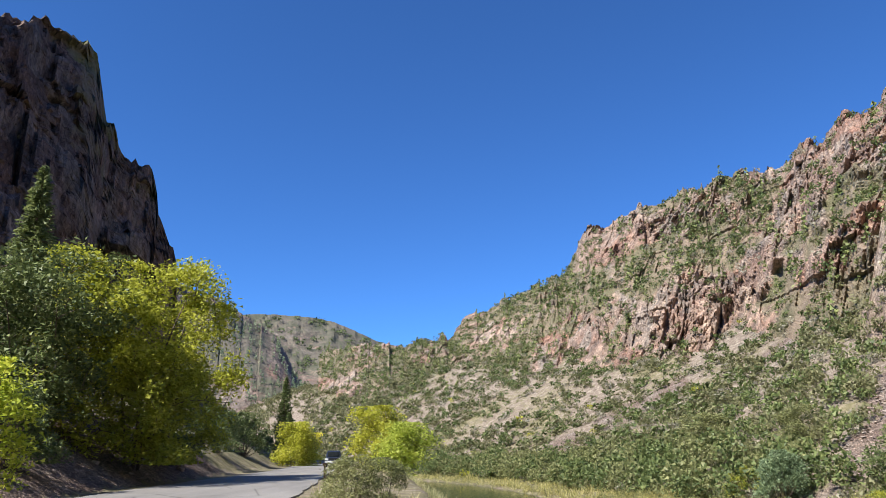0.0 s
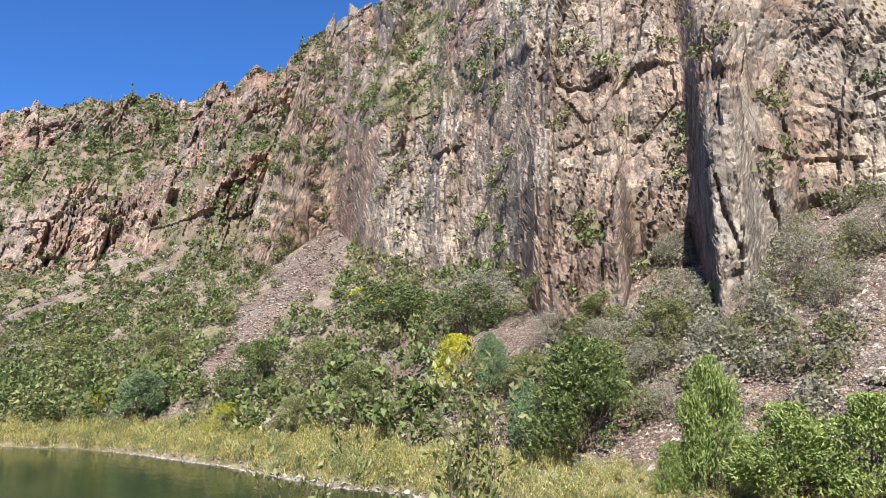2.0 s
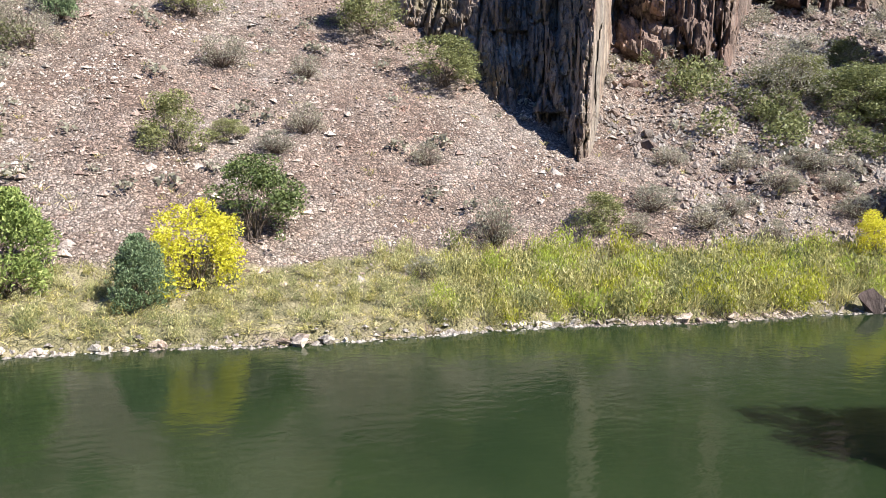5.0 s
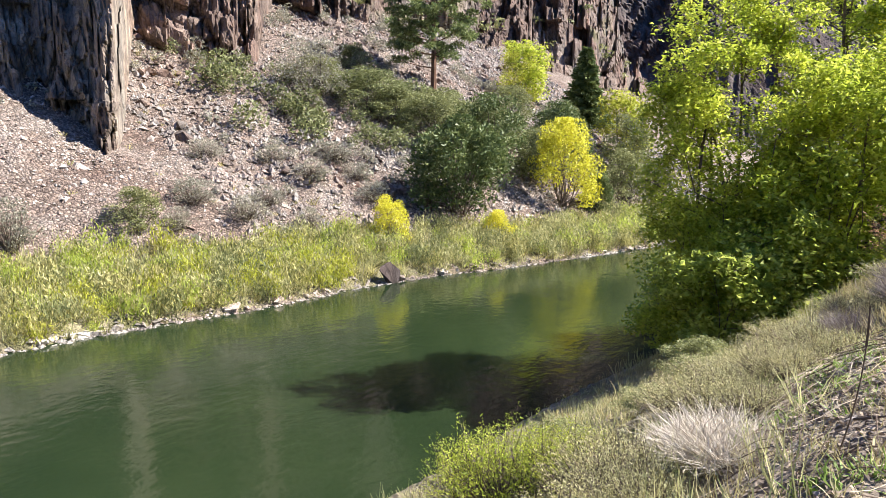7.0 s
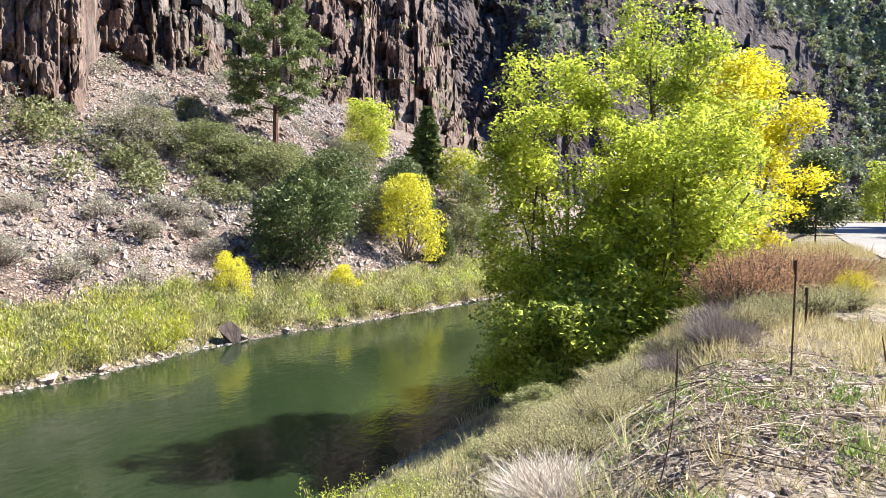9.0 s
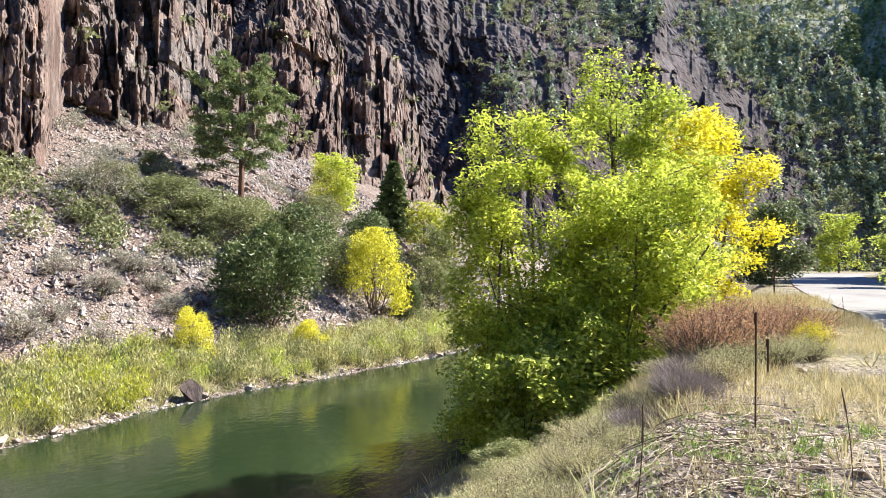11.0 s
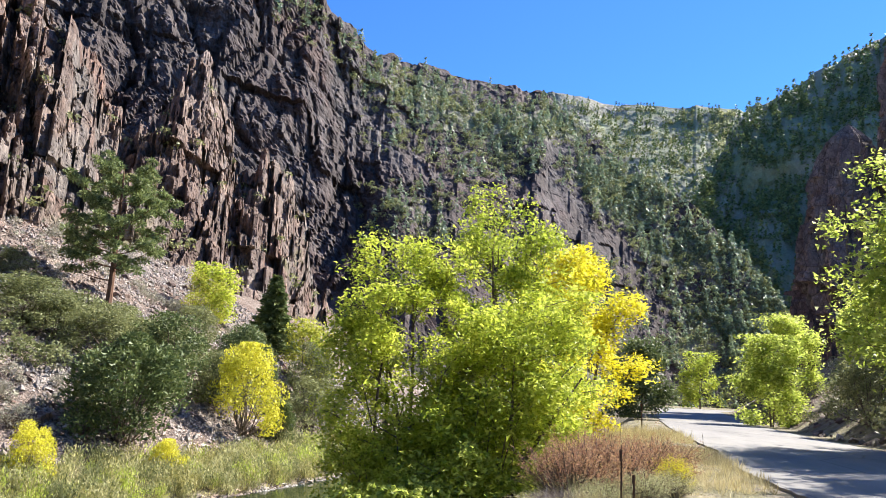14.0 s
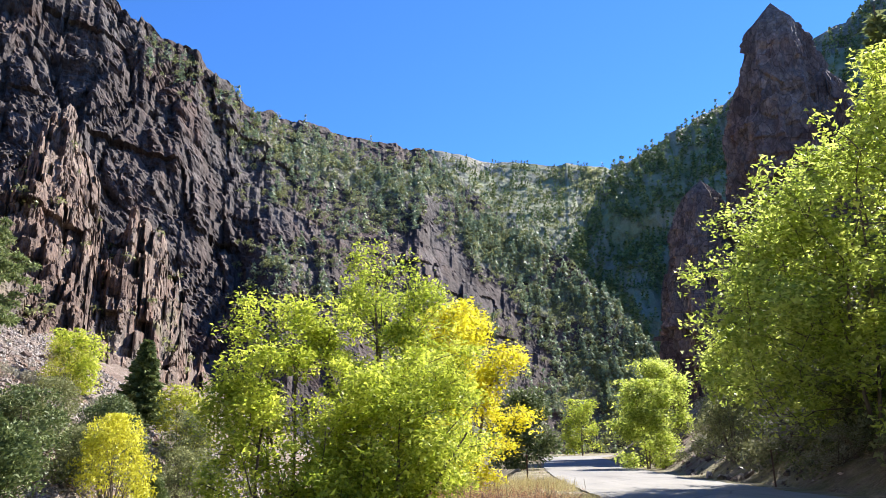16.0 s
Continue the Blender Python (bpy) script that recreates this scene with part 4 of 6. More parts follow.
big_tree(5.0, -20.6, 10.0, 4.8, 44000, 0.068, LEAF_LIME, 11, "lime green box elder leaning over the near river bank", "box_elder_tree", stems=4, low=0.0, lumps=230, spread=0.095)
big_tree(2.4, -24.6, 11.0, 4.6, 28000, 0.072, LEAF_LIME, 12, "tall narrow yellow-green box elder on the river bank", "box_elder_tree", stems=3, low=0.05, lumps=200, spread=0.10)
LEANING = big_tree(1.8, -21.6, 6.4, 5.8, 40000, 0.068, LEAF_LIME, 13, "broad yellow-green box elder with a leaning limb", "box_elder_tree", stems=4, low=0.0, lumps=220, spread=0.085)
P, R = limb((0.1, 0.3, 0.3), (-0.5, 1.2, 1.9), 0.10, 0.07, np.random.RandomState(5), 0.05, 7)
Q, R2 = limb(P[-1], (-1.9, 1.5, 4.0), 0.07, 0.025, np.random.RandomState(6), 0.06, 8)
part("limb", make_mesh("limb", *join([tube(P, R, 7), tube(Q, R2, 6)]), BARK), LEANING, "long grey limb leaning out of the crown")
big_tree(-0.1, -30.5, 8.4, 5.6, 24000, 0.088, LEAF_ORANGE, 14, "golden yellow autumn cottonwood on the river bank", stems=2, low=0.02, lumps=150, spread=0.085)
big_tree(-4.8, -60.5, 6.4, 5.0, 11000, 0.15, LEAF_DARK, 15, "small dark green tree beside the road bend", stems=2, low=0.0, lumps=160)
big_tree(-16.2, -29.5, 11.6, 12.0, 42000, 0.135, LEAF_FRESH, 16, "large green cottonwood on the slope beside the road", stems=4, low=0.0, lumps=300, spread=0.065)
big_tree(-19.0, -25.0, 13.0, 9.5, 20000, 0.13, LEAF_FRESH, 17, "large light green cottonwood beside the road", stems=2, lean=0.03, lumps=150, spread=0.08)
big_tree(-19.5, -72, 8.5, 6.0, 12000, 0.15, LEAF_FRESH, 18, "light green cottonwood above the road", stems=2, low=0.02)
big_tree(-14.5, -58.5, 6.8, 4.8, 10000, 0.14, LEAF_FRESH, 19, "young light green cottonwood beside the road", stems=2, low=0.02)
big_tree(-27.5, -172, 12.5, 8.2, 5000, 0.3, LEAF_LIME, 20, "light green cottonwood beyond the road bend", stems=2, low=0.02)
big_tree(-18.4, 43.5, 12.4, 11.2, 46000, 0.145, LEAF_OLIVE, 21, "large yellow-green cottonwood beside the road", stems=4, low=0.02, lumps=280, spread=0.065)
big_tree(-22.0, 36.5, 8.4, 11.5, 26000, 0.14, LEAF_DARK, 22, "dark green leafy tree on the shaded slope", stems=4, low=0.02, lumps=190, spread=0.075)
big_tree(-24.5, 45.5, 7.0, 9.0, 15000, 0.16, LEAF_GREEN, 29, "green leafy tree higher on the shaded slope", stems=3, low=0.02, lumps=80)
big_tree(-15.9, 24.6, 4.8, 3.9, 9000, 0.10, LEAF_LIME, 23, "bright lime green young tree on the roadside slope", stems=3, low=0.02)
big_tree(-19.6, 94.5, 5.4, 5.6, 7000, 0.17, LEAF_OLIVE, 24, "small yellow-green tree at the road bend", stems=3, low=0.02)
big_tree(-22.5, 116.0, 4.6, 6.0, 5000, 0.2, LEAF_YELLOW, 30, "low yellow tree beyond the road bend", stems=3, low=0.02)
big_tree(-6.8, 74.5, 6.0, 5.8, 9000, 0.15, LEAF_OLIVE, 25, "yellow-green cottonwood on the near river bank", stems=3, low=0.02)
big_tree(-4.0, 67.5, 4.6, 5.4, 9000, 0.15, LEAF_FRESH, 26, "lime green cottonwood on the near river bank", stems=3, low=0.02)
plant("pine_tree", *pine_mesh(12.3, 9.2, 31, 20000), BARK_RED, LEAF_PINE, 37.2, -51.2, "ponderosa pine standing alone on the scree slope", "tree")
big_tree(5.1, -19.4, 4.2, 3.3, 14000, 0.068, LEAF_LIME, 32, "low leafy box elder shoots at the water's edge", "box_elder_shoots", stems=6, low=0.0, lumps=130, spread=0.10)
big_tree(4.3, -17.9, 2.6, 3.2, 7000, 0.075, LEAF_FRESH, 33, "low green box elder shoots under the crown", "box_elder_shoots", stems=6, low=0.0, lumps=90, spread=0.11)
big_tree(3.2, -19.2, 3.0, 3.6, 8000, 0.08, LEAF_FRESH, 34, "low green box elder shoots under the crown", "box_elder_shoots", stems=6, low=0.0, lumps=90, spread=0.11)
big_tree(2.4, -20.6, 4.2, 4.6, 7000, 0.09, LEAF_LIME, 38, "leafy box elder shoots filling the foot of the trees", "box_elder_shoots", stems=6, low=0.0, lumps=120, spread=0.11)
big_tree(4.0, -21.8, 4.6, 4.6, 7000, 0.09, LEAF_LIME, 39, "leafy box elder shoots filling the foot of the trees", "box_elder_shoots", stems=6, low=0.0, lumps=120, spread=0.11)
big_tree(-20.5, -35.5, 8.0, 8.0, 18000, 0.13, LEAF_GREEN, 35, "green leafy tree on the slope above the road", stems=3, low=0.0, lumps=150, spread=0.075)
big_tree(-21.5, -45.0, 6.5, 7.0, 13000, 0.14, LEAF_GREEN, 36, "green leafy tree higher above the road", stems=3, low=0.0, lumps=120, spread=0.08)
big_tree(-21.0, -54.0, 7.5, 6.5, 12000, 0.15, LEAF_FRESH, 37, "light green tree on the slope above the road", stems=3, low=0.0, lumps=120, spread=0.08)


# ---- shrubs and small trees that stand alone: x, y, height, width ----
def family(name, category, leaf_mat, wood_mat, label, build, places, seed, names=("stem", "foliage"), nominal=3.0, variants=3, group=""):
    """Builds a few plants of one kind and sets copies of them at the places, each at its own size."""
    rng = np.random.RandomState(seed)
    made = []
    for k in range(min(variants, len(places))):
        wood, foliage = build(nominal, nominal, seed * 10 + k)
        made.append((make_mesh(names[0], *wood, wood_mat), make_mesh(names[1], *foliage, leaf_mat)))
    for i, (x, y, h, w) in enumerate(places):
        ob = new(name)
        ob.empty_display_size = 0.2
        stem, leaves = (part(n, me, ob) for n, me in zip(names, made[i % len(made)]))
        tagged(stem, kind="stuff")
        ob.matrix_basis = pose(x, y, float(ground_height(x, y)) - 0.06, 0, 0, rng.rand() * 360) @ Matrix.Diagonal((w / nominal, w / nominal, h / nominal, 1))
        tagged(ob, label, category, group)


def juniper(h, w, s):
    return shrub_mesh(h, w, 13000, 0.058, s, 85, 0.5, 0.4)


def round_juniper(h, w, s):
    return shrub_mesh(h, w, 13000, 0.06, s, 85, 0.12, 0.3)


def bush(h, w, s):
    return shrub_mesh(h, w, 7000, 0.068, s, 48, 0.1)


def thin_bush(h, w, s):
    return shrub_mesh(h, w, 5600, 0.046, s, 48, 0.1)


def sage(h, w, s):
    wood, leaves = shrub_mesh(h, w, 2000, 0.05, s, 70, 0.0, 0.5)
    return join([wood, twig_mesh(h * 0.9, w, 160, s, 0.008)]), leaves


family("juniper", "juniper", LEAF_JUNIPER, BARK, "tall pointed green juniper on the far river bank", juniper, [(29.5, 12.5, 5.4, 3.0)], 41, variants=1)
family("juniper", "juniper", LEAF_JUNIPER, BARK, "rounded bright green juniper on the far river bank", round_juniper, [(29.2, 9.6, 3.5, 3.9), (29.1, 6.6, 3.9, 3.4), (28.5, 13.9, 2.2, 1.5)], 42)
family("juniper", "juniper", LEAF_BLUE, BARK, "small dark blue-green juniper at the water's edge", juniper, [(27.3, 2.0, 2.7, 2.3), (31.5, 23.4, 3.9, 2.6), (49.0, 7.3, 4.2, 2.5), (36.0, 29.4, 3.7, 2.7), (30.0, 66.5, 4.7, 5.2)], 43)
family("juniper", "juniper", LEAF_DARK, BARK, "large dark juniper with a bare pale trunk", round_juniper, [(32.0, 20.2, 5.6, 5.4), (25.7, -38.4, 6.3, 6.7), (21.9, -52, 3.0, 2.5)], 44)
family("yellow_bush", "bush", LEAF_YELLOW, BARK, "bright yellow autumn bush on the far bank", bush, [(28.8, 0.0, 3.5, 3.5), (23.4, -48.9, 6.6, 5.6), (22.4, -37.9, 2.0, 2.1), (25.5, -31.0, 2.8, 2.4), (36.3, 32.6, 3.8, 3.1)], 45)
family("shrub", "shrub", LEAF_DARK, BARK, "dense dark green oak shrub on the scree", bush, [(31.9, -2.4, 3.7, 4.2), (28.4, -46.6, 5.4, 6.2), (27.4, -56.0, 5.5, 6.0), (46.2, 49.1, 4.8, 9.1), (42.8, 37, 4, 6.7), (36.2, 57.4, 5.1, 6.7)], 46)
family("shrub", "shrub", LEAF_GREEN, BARK, "green leafy shrub on the rocky slope", bush, [(49.4, -11.5, 4.6, 5.5), (44.1, -15.1, 3.2, 5.2), (36.2, -41.6, 3.2, 6.2), (24.7, -64.2, 6.4, 6), (51.3, -0.1, 3.4, 3.4), (38.7, -1.7, 1.2, 2.1), (30.1, -18.4, 2.1, 2.9),
       (37.2, 49.5, 4.3, 5.7), (31.2, 44.1, 3.1, 2.9), (33.3, 39, 4, 4), (39.5, 19.0, 2.6, 3.6), (36.0, 21.0, 2.8, 3.8), (41.0, 24.0, 3.0, 4.0), (44.5, 31.0, 3.2, 4.6), (35.5, 26.0, 2.6, 3.4), (37.7, 77, 3.8, 6.3), (34.8, 99, 3.7, 10), (31.5, -43.5, 3.5, 5.5), (22.5, -58.5, 4.5, 5), (34.5, -42.5, 2.6, 4.5), (32.8, -46.0, 3.0, 4.8), (30.0, -48.5, 3.4, 5.0), (27.0, -51.5, 3.6, 5.0), (39.5, -39.5, 2.4, 4.2), (41.5, -46.0, 2.4, 3.6), (33.5, -58.0, 3.4, 5.0), (30.0, -62.0, 4.0, 5.2), (37.4, 0.8, 3.0, 3.2)], 47)
family("shrub", "shrub", LEAF_OLIVE, BARK, "yellowing open shrub on the scree", thin_bush, [(38.2, -67.6, 5.5, 5), (30.2, 52, 2.6, 3.2), (29.0, 72, 3.0, 4.5)], 48)
family("shrub", "shrub", LEAF_SAGE, BARK, "grey-green half bare shrub on the scree", thin_bush, [(37.9, -36.8, 5.0, 6.4), (43.9, 36.5, 4.3, 7.5), (44.6, 25.6, 2.4, 2.4), (48.6, 22.2, 2.5, 3.3), (43.8, 12.3, 4.4, 4), (46.6, 8.7, 3.3, 3.4), (41, 14.5, 2.6, 3.6), (42.5, 19.5, 2.8, 4.5), (39.0, 22.5, 2.5, 4.0), (40.5, 27.5, 2.6, 4.2), (36.5, 18.5, 2.4, 3.8), (38.0, 15.0, 2.2, 3.2), (35.0, 23.5, 2.2, 3.6), (42.0, 10.5, 2.4, 3.0), (37.0, 31.0, 2.6, 4.0), (45.5, 16.5, 2.4, 3.0), (34.0, 16.6, 1.8, 2.6)], 49)
family("sagebrush", "sagebrush", LEAF_SAGE, BARK, "low rounded grey sagebrush on the scree", sage, [(45.2, -1.7, 2, 3), (39.2, -5.7, 1.7, 2), (37.3, -3.9, 1.2, 2.3), (44, -6.4, 1.5, 2), (30.5, -13.2, 2.2, 2.2), (36.8, -11.8, 1.3, 1.8), (31.4, -22.4, 1.4, 2.4), (29.7, -24.5, 1.3, 2.4),
       (28.2, -27.4, 1.3, 1.5), (30.8, -34, 1.3, 2), (31.1, -30.5, 1.2, 2.3), (32.7, -34, 1.2, 3.1), (28.7, -33.3, 1.4, 2.2), (30.5, -26.5, 1.2, 2.0), (33.5, -29.5, 1.1, 1.8), (34.5, -25.5, 1.2, 2.2), (30.0, -20.6, 1.2, 1.6), (28.5, -9.0, 1.0, 1.5)], 50, nominal=2.0)
plant("fir_tree", *fir_mesh(9.4, 6.4, 61, 9000), BARK, LEAF_DARK, 33.9, -75.7, "dark green fir on the scree slope", "tree")
plant("fir_tree", *fir_mesh(15.0, 6.2, 62), BARK, LEAF_PINE, -38.7, 64.2, "tall fir on the slope below the rock tower", "tree")
plant("fir_tree", *fir_mesh(13.0, 4.4, 63), BARK, LEAF_DARK, -23.7, 107.4, "dark fir standing behind the roadside trees", "tree")
plant("fir_tree", *fir_mesh(20.0, 7.0, 64), BARK, LEAF_PINE, -24.8, -37.5, "tall fir on the slope above the road", "tree")
big_tree(38.4, -69.5, 6.2, 5.5, 6000, 0.16, LEAF_LIME, 27, "light green tree on the scree slope", "aspen_tree", stems=2, low=0.05)
big_tree(27.0, -70.0, 7.0, 5.5, 7000, 0.17, LEAF_OLIVE, 28, "olive green tree below the dark cliff", "aspen_tree", stems=3, low=0.04)


# ---- scrub and woods on the slopes, too many to count ----
def leaf_blob(n, h, w, size, seed, cone=0.0):
    rng = np.random.RandomState(seed)
    if cone:
        f = rng.rand(n) ** 1.3
        a = rng.rand(n) * 6.28
        r = 0.5 * w * (1 - f) ** 0.8 * (0.55 + 0.45 * rng.rand(n) ** 0.5) * (1 + 0.3 * np.sin(40 * f))
        p = np.stack([np.cos(a) * r, np.sin(a) * r, h * f], 1)
        return leaf_faces(p, size, rng, long=1.5, direction=np.stack([np.cos(a), np.sin(a), np.full(n, -0.35)], 1), simple=True)
    lobes = 6
    a = np.arange(lobes) * 2.4 + rng.rand(lobes)
    c = np.stack([np.cos(a) * w * 0.26, np.sin(a) * w * 0.26, h * (0.25 + 0.4 * rng.rand(lobes))], 1)
    c[0] = (0, 0, 0.62 * h)
    way = rng.normal(size=(n, 3)) + np.array([0, 0, 0.4])
    way /= np.linalg.norm(way, axis=1)[:, None]
    p = c[rng.randint(0, lobes, n)] + way * 0.30 * w * (0.75 + 0.35 * rng.rand(n))[:, None]
    p[:, 2] = np.clip(p[:, 2], 0.02, None)
    return leaf_faces(p, size, rng, long=1.3, simple=True)


def on_slope(count, seed, x0, x1, y0, y1, keep):
    rng = np.random.RandomState(seed)
    x, y = x0 + (x1 - x0) * rng.rand(count), y0 + (y1 - y0) * rng.rand(count)
    d = x - smooth_line(y, SHORE_Y, FAR_X)
    ok = keep(x, y, d, rng.rand(count))
    x, y = x[ok], y[ok]
    return np.stack([x, y, ground_height(x, y) - 0.1], 1), rng


def north_scrub(x, y, d, u):
    dens = step(4, 7, d) * np.interp(y, (24, 32, 60, 200), (0.3, 0.9, 1, 1)) * (0.65 + 0.5 * noise3(x / 11, y / 11, 5) + 0.7 * step(45, 8, d))
    return (d > 4.5) & (u < dens) & ~scree_tongue(x, y) & (d < 95)


def wall_places(w, count, seed, want, lo=0.0, hi=0.97, cols=(0.0, 1.0), steep=1.6):
    """Places on a canyon wall where soil holds."""
    co, soft = w
    rng = np.random.RandomState(seed)
    nu, nv = soft.shape
    i = (nu * (cols[0] + (cols[1] - cols[0]) * rng.rand(count * 8))).astype(int).clip(0, nu - 2)
    j = (nv * (lo + (hi - lo) * rng.rand(count * 8))).astype(int).clip(0, nv - 4)
    run = np.linalg.norm(co[i, j + 3, :2] - co[i, j, :2], axis=1)
    rise = co[i, j + 3, 2] - co[i, j, 2]
    ok = (0.55 * soft[i, j] + 0.6 * rng.rand(len(i)) > want + 0.12) & (rise < steep * run + 0.3) & (rng.rand(len(i)) < (np.hypot(co[i, j, 0], co[i, j, 1]) / np.hypot(co[:, 0, 0], co[:, 0, 1]).max()) ** 1.5 + 0.05)
    i, j = i[ok][:count], j[ok][:count]
    p = co[i, j].copy()
    p[:, 2] -= 0.25
    return p, rng


BLOB_FINE = leaf_blob(260, 1.0, 1.1, 0.085, 6)
BLOB_MID = leaf_blob(105, 1.0, 1.1, 0.14, 7)
BLOB = leaf_blob(54, 1.0, 1.1, 0.205, 3)
BLOB_THIN = leaf_blob(36, 1.0, 1.1, 0.20, 4)
CONE = leaf_blob(46, 1.0, 0.42, 0.12, 5, 0.9)
for k, (mat, word, n, big) in enumerate(((LEAF_SCRUB, "olive green", 2700, 2.3), (LEAF_DARK, "dark green", 1900, 2.5), (LEAF_SAGE, "grey sage", 1100, 1.7), (LEAF_OLIVE, "yellowing", 70, 2.0))):
    p, rng = on_slope(n * 12, 70 + k, -60, 130, 24, 360, north_scrub)
    p = p[:n]
    for tmpl, q, where in ((BLOB_MID, p[p[:, 1] < 105], "near"), (BLOB, p[p[:, 1] >= 105], "northern")):
        scatter("scrub", tmpl, q, big * (0.45 + 0.75 * rng.rand(len(q))), mat, 80 + k, word + " scrub covering the " + where + " canyon slope", "scrub")
for k, (mat, word, n) in enumerate(((LEAF_SCRUB, "olive green", 1100), (LEAF_DARK, "dark green", 900))):
    rng = np.random.RandomState(190 + k)
    x, y = -280 + 260 * rng.rand(n * 4), 70 + 480 * rng.rand(n * 4) ** 0.8
    ok = x < smooth_line(y, ROAD_Y, ROAD_W) - 4
    p = np.stack([x, y, ground_height(x, y) - 0.1], 1)[ok][:n]
    scatter("scrub", BLOB, p, (1.6 + 2.2 * rng.rand(len(p))) * (0.8 + p[:, 1] / 500), mat, 192 + k, word + " scrub on the slope west of the road", "scrub")
p, rng = on_slope(2600, 199, -240, -10, 240, 560, lambda x, y, d, u: d > 6)
scatter("scrub", BLOB, p[:1300], 2.2 + 3.0 * rng.rand(len(p[:1300])), LEAF_SCRUB, 201, "olive scrub on the far side of the river bend", "scrub")
for k, (mat, word, n) in enumerate(((LEAF_SCRUB, "olive green", 150), (LEAF_SAGE, "grey", 130))):
    p, rng = on_slope(n * 9, 195 + k, 33, 56, 9, 30, lambda x, y, d, u: (d > 8) & (u < 0.25 + 0.75 * (noise3(x / 5, y / 5, 6) > -0.1)))
    p = p[:n]
    scatter("scrub", BLOB_FINE, p, 0.8 + 1.3 * rng.rand(len(p)), mat, 197 + k, word + " scrub between the ribs of the cliff", "scrub")
p, rng = on_slope(900, 92, 22, 46, -62, -30, lambda x, y, d, u: (d > 4) & (np.abs(x - np.interp(y, (-62, -50, -40, -30), (26, 30, 35, 40))) < 4.5) & (u < 0.5))
scatter("scrub", BLOB_FINE, p[:130], 1.0 + 1.3 * rng.rand(len(p[:130])), LEAF_GREEN, 93, "green scrub in a belt across the scree", "scrub")
p, rng = on_slope(1500, 94, 30, 66, -74, -26, lambda x, y, d, u: (d > 9) & (u < 0.35 + 0.5 * noise3(x / 5, y / 5, 8)))
scatter("scrub", BLOB_FINE, p[:260], 0.6 + 1.0 * rng.rand(len(p[:260])), LEAF_SAGE, 95, "grey-green scrub on the slope below the dark cliff", "scrub")
p, rng = on_slope(1400, 90, 24, 70, -60, 26, lambda x, y, d, u: (d > 6) & (u < 0.10 + 0.3 * (noise3(x / 6, y / 6, 3) > 0.35)))
scatter("scrub", BLOB_THIN, p[:240], 0.5 + 0.7 * rng.rand(len(p[:240])), LEAF_SAGE, 91, "low grey scrub dotted over the scree", "scrub")
for k, (w, mat, n, want, size, cols, tmpl, seed, label) in enumerate((
        (NORTH, LEAF_DARK, 1500, 0.37, 2.3, (0, 1), BLOB, 101, "dark green shrubs on the rocky northern slope"),
        (NORTH, LEAF_SCRUB, 1300, 0.36, 2.1, (0, 1), BLOB_THIN, 102, "green shrubs on the rocky northern slope"),
        (NORTH, LEAF_SAGE, 700, 0.30, 1.8, (0, 1), BLOB_THIN, 114, "grey shrubs on the rocky northern slope"),
        (NORTH, LEAF_PINE, 480, 0.32, 4.6, (0, 1), CONE, 103, "scattered conifers on the northern slope"),
        (EAST, LEAF_SCRUB, 750, 0.27, 1.9, (0, 1), BLOB_MID, 104, "small shrubs on ledges of the pink cliff"),
        (EAST, LEAF_DARK, 380, 0.34, 1.8, (0, 1), BLOB_MID, 105, "dark green shrubs in the gullies of the pink cliff"),
        (SOUTHEAST, LEAF_GREEN, 90, 0.12, 1.8, (0, 1), BLOB_THIN, 106, "small shrubs on the dark cliff"),
        (SOUTH, LEAF_FIR, 900, 0.52, 6.0, (0.35, 1), CONE, 107, "conifers on the shaded ridge"),
        (SOUTH, LEAF_GREEN, 3200, 0.48, 2.6, (0.35, 1), BLOB_THIN, 108, "green scrub on the shaded ridge"),
        (BOWL, LEAF_DARK, 2600, 0.35, 10.0, (0, 1), CONE, 109, "forest on the distant mountain slope"),
        (BOWL, LEAF_GREEN, 1900, 0.2, 6.0, (0, 1), BLOB_THIN, 110, "light scrub on the distant mountain slope"),
        (MOUNTAIN, LEAF_DARK, 2400, 0.2, 11.0, (0, 1), CONE, 111, "forest on the shaded mountain side"),
        (BOWL, LEAF_WILLOW, 420, 0.0, 6.0, (0.765, 0.80), BLOB_THIN, 115, "yellow-green meadow strip on the distant mountain"),
        (HILL_A, LEAF_FIR, 420, 0.3, 7.0, (0, 1), CONE, 112, "conifers on the distant rocky hill"),
        (HILL_B, LEAF_DARK, 500, 0.2, 9.0, (0, 1), BLOB_THIN, 113, "scrub on the distant rounded hill"))):
    p, rng = wall_places(w, n, seed, want, cols=cols, steep=9.0 if w is EAST else 3.5)
    s = size * (0.5 + 0.8 * rng.rand(len(p)))
    scatter("woods" if tmpl is CONE else "scrub", tmpl, p, s, mat, seed + 50, label, "trees" if tmpl is CONE else "scrub")


# ---- grass on the banks ----
def lay_grass(name, p, rng, h, w, mat, label, seed, blades=10, thick=0.012):
    p = p.copy()
    p[:, 2] = ground_height(p[:, 0], p[:, 1]) - 0.02
    h = h * (np.interp(p[:, 1], (-14, -5, 15, 24), (1, 0.5, 0.5, 1)) if name == "bank_grass" else 1)
    tall = h * (0.45 + 0.8 * rng.rand(len(p))) * (0.8 + 0.5 * noise3(p[:, 0] / 3, p[:, 1] / 3, 1))
    scatter(name, twig_mesh(1.0, 0.9, blades, seed, thick), p, w * (0.7 + 0.6 * rng.rand(len(p))), mat, seed, label, "grass", tall)


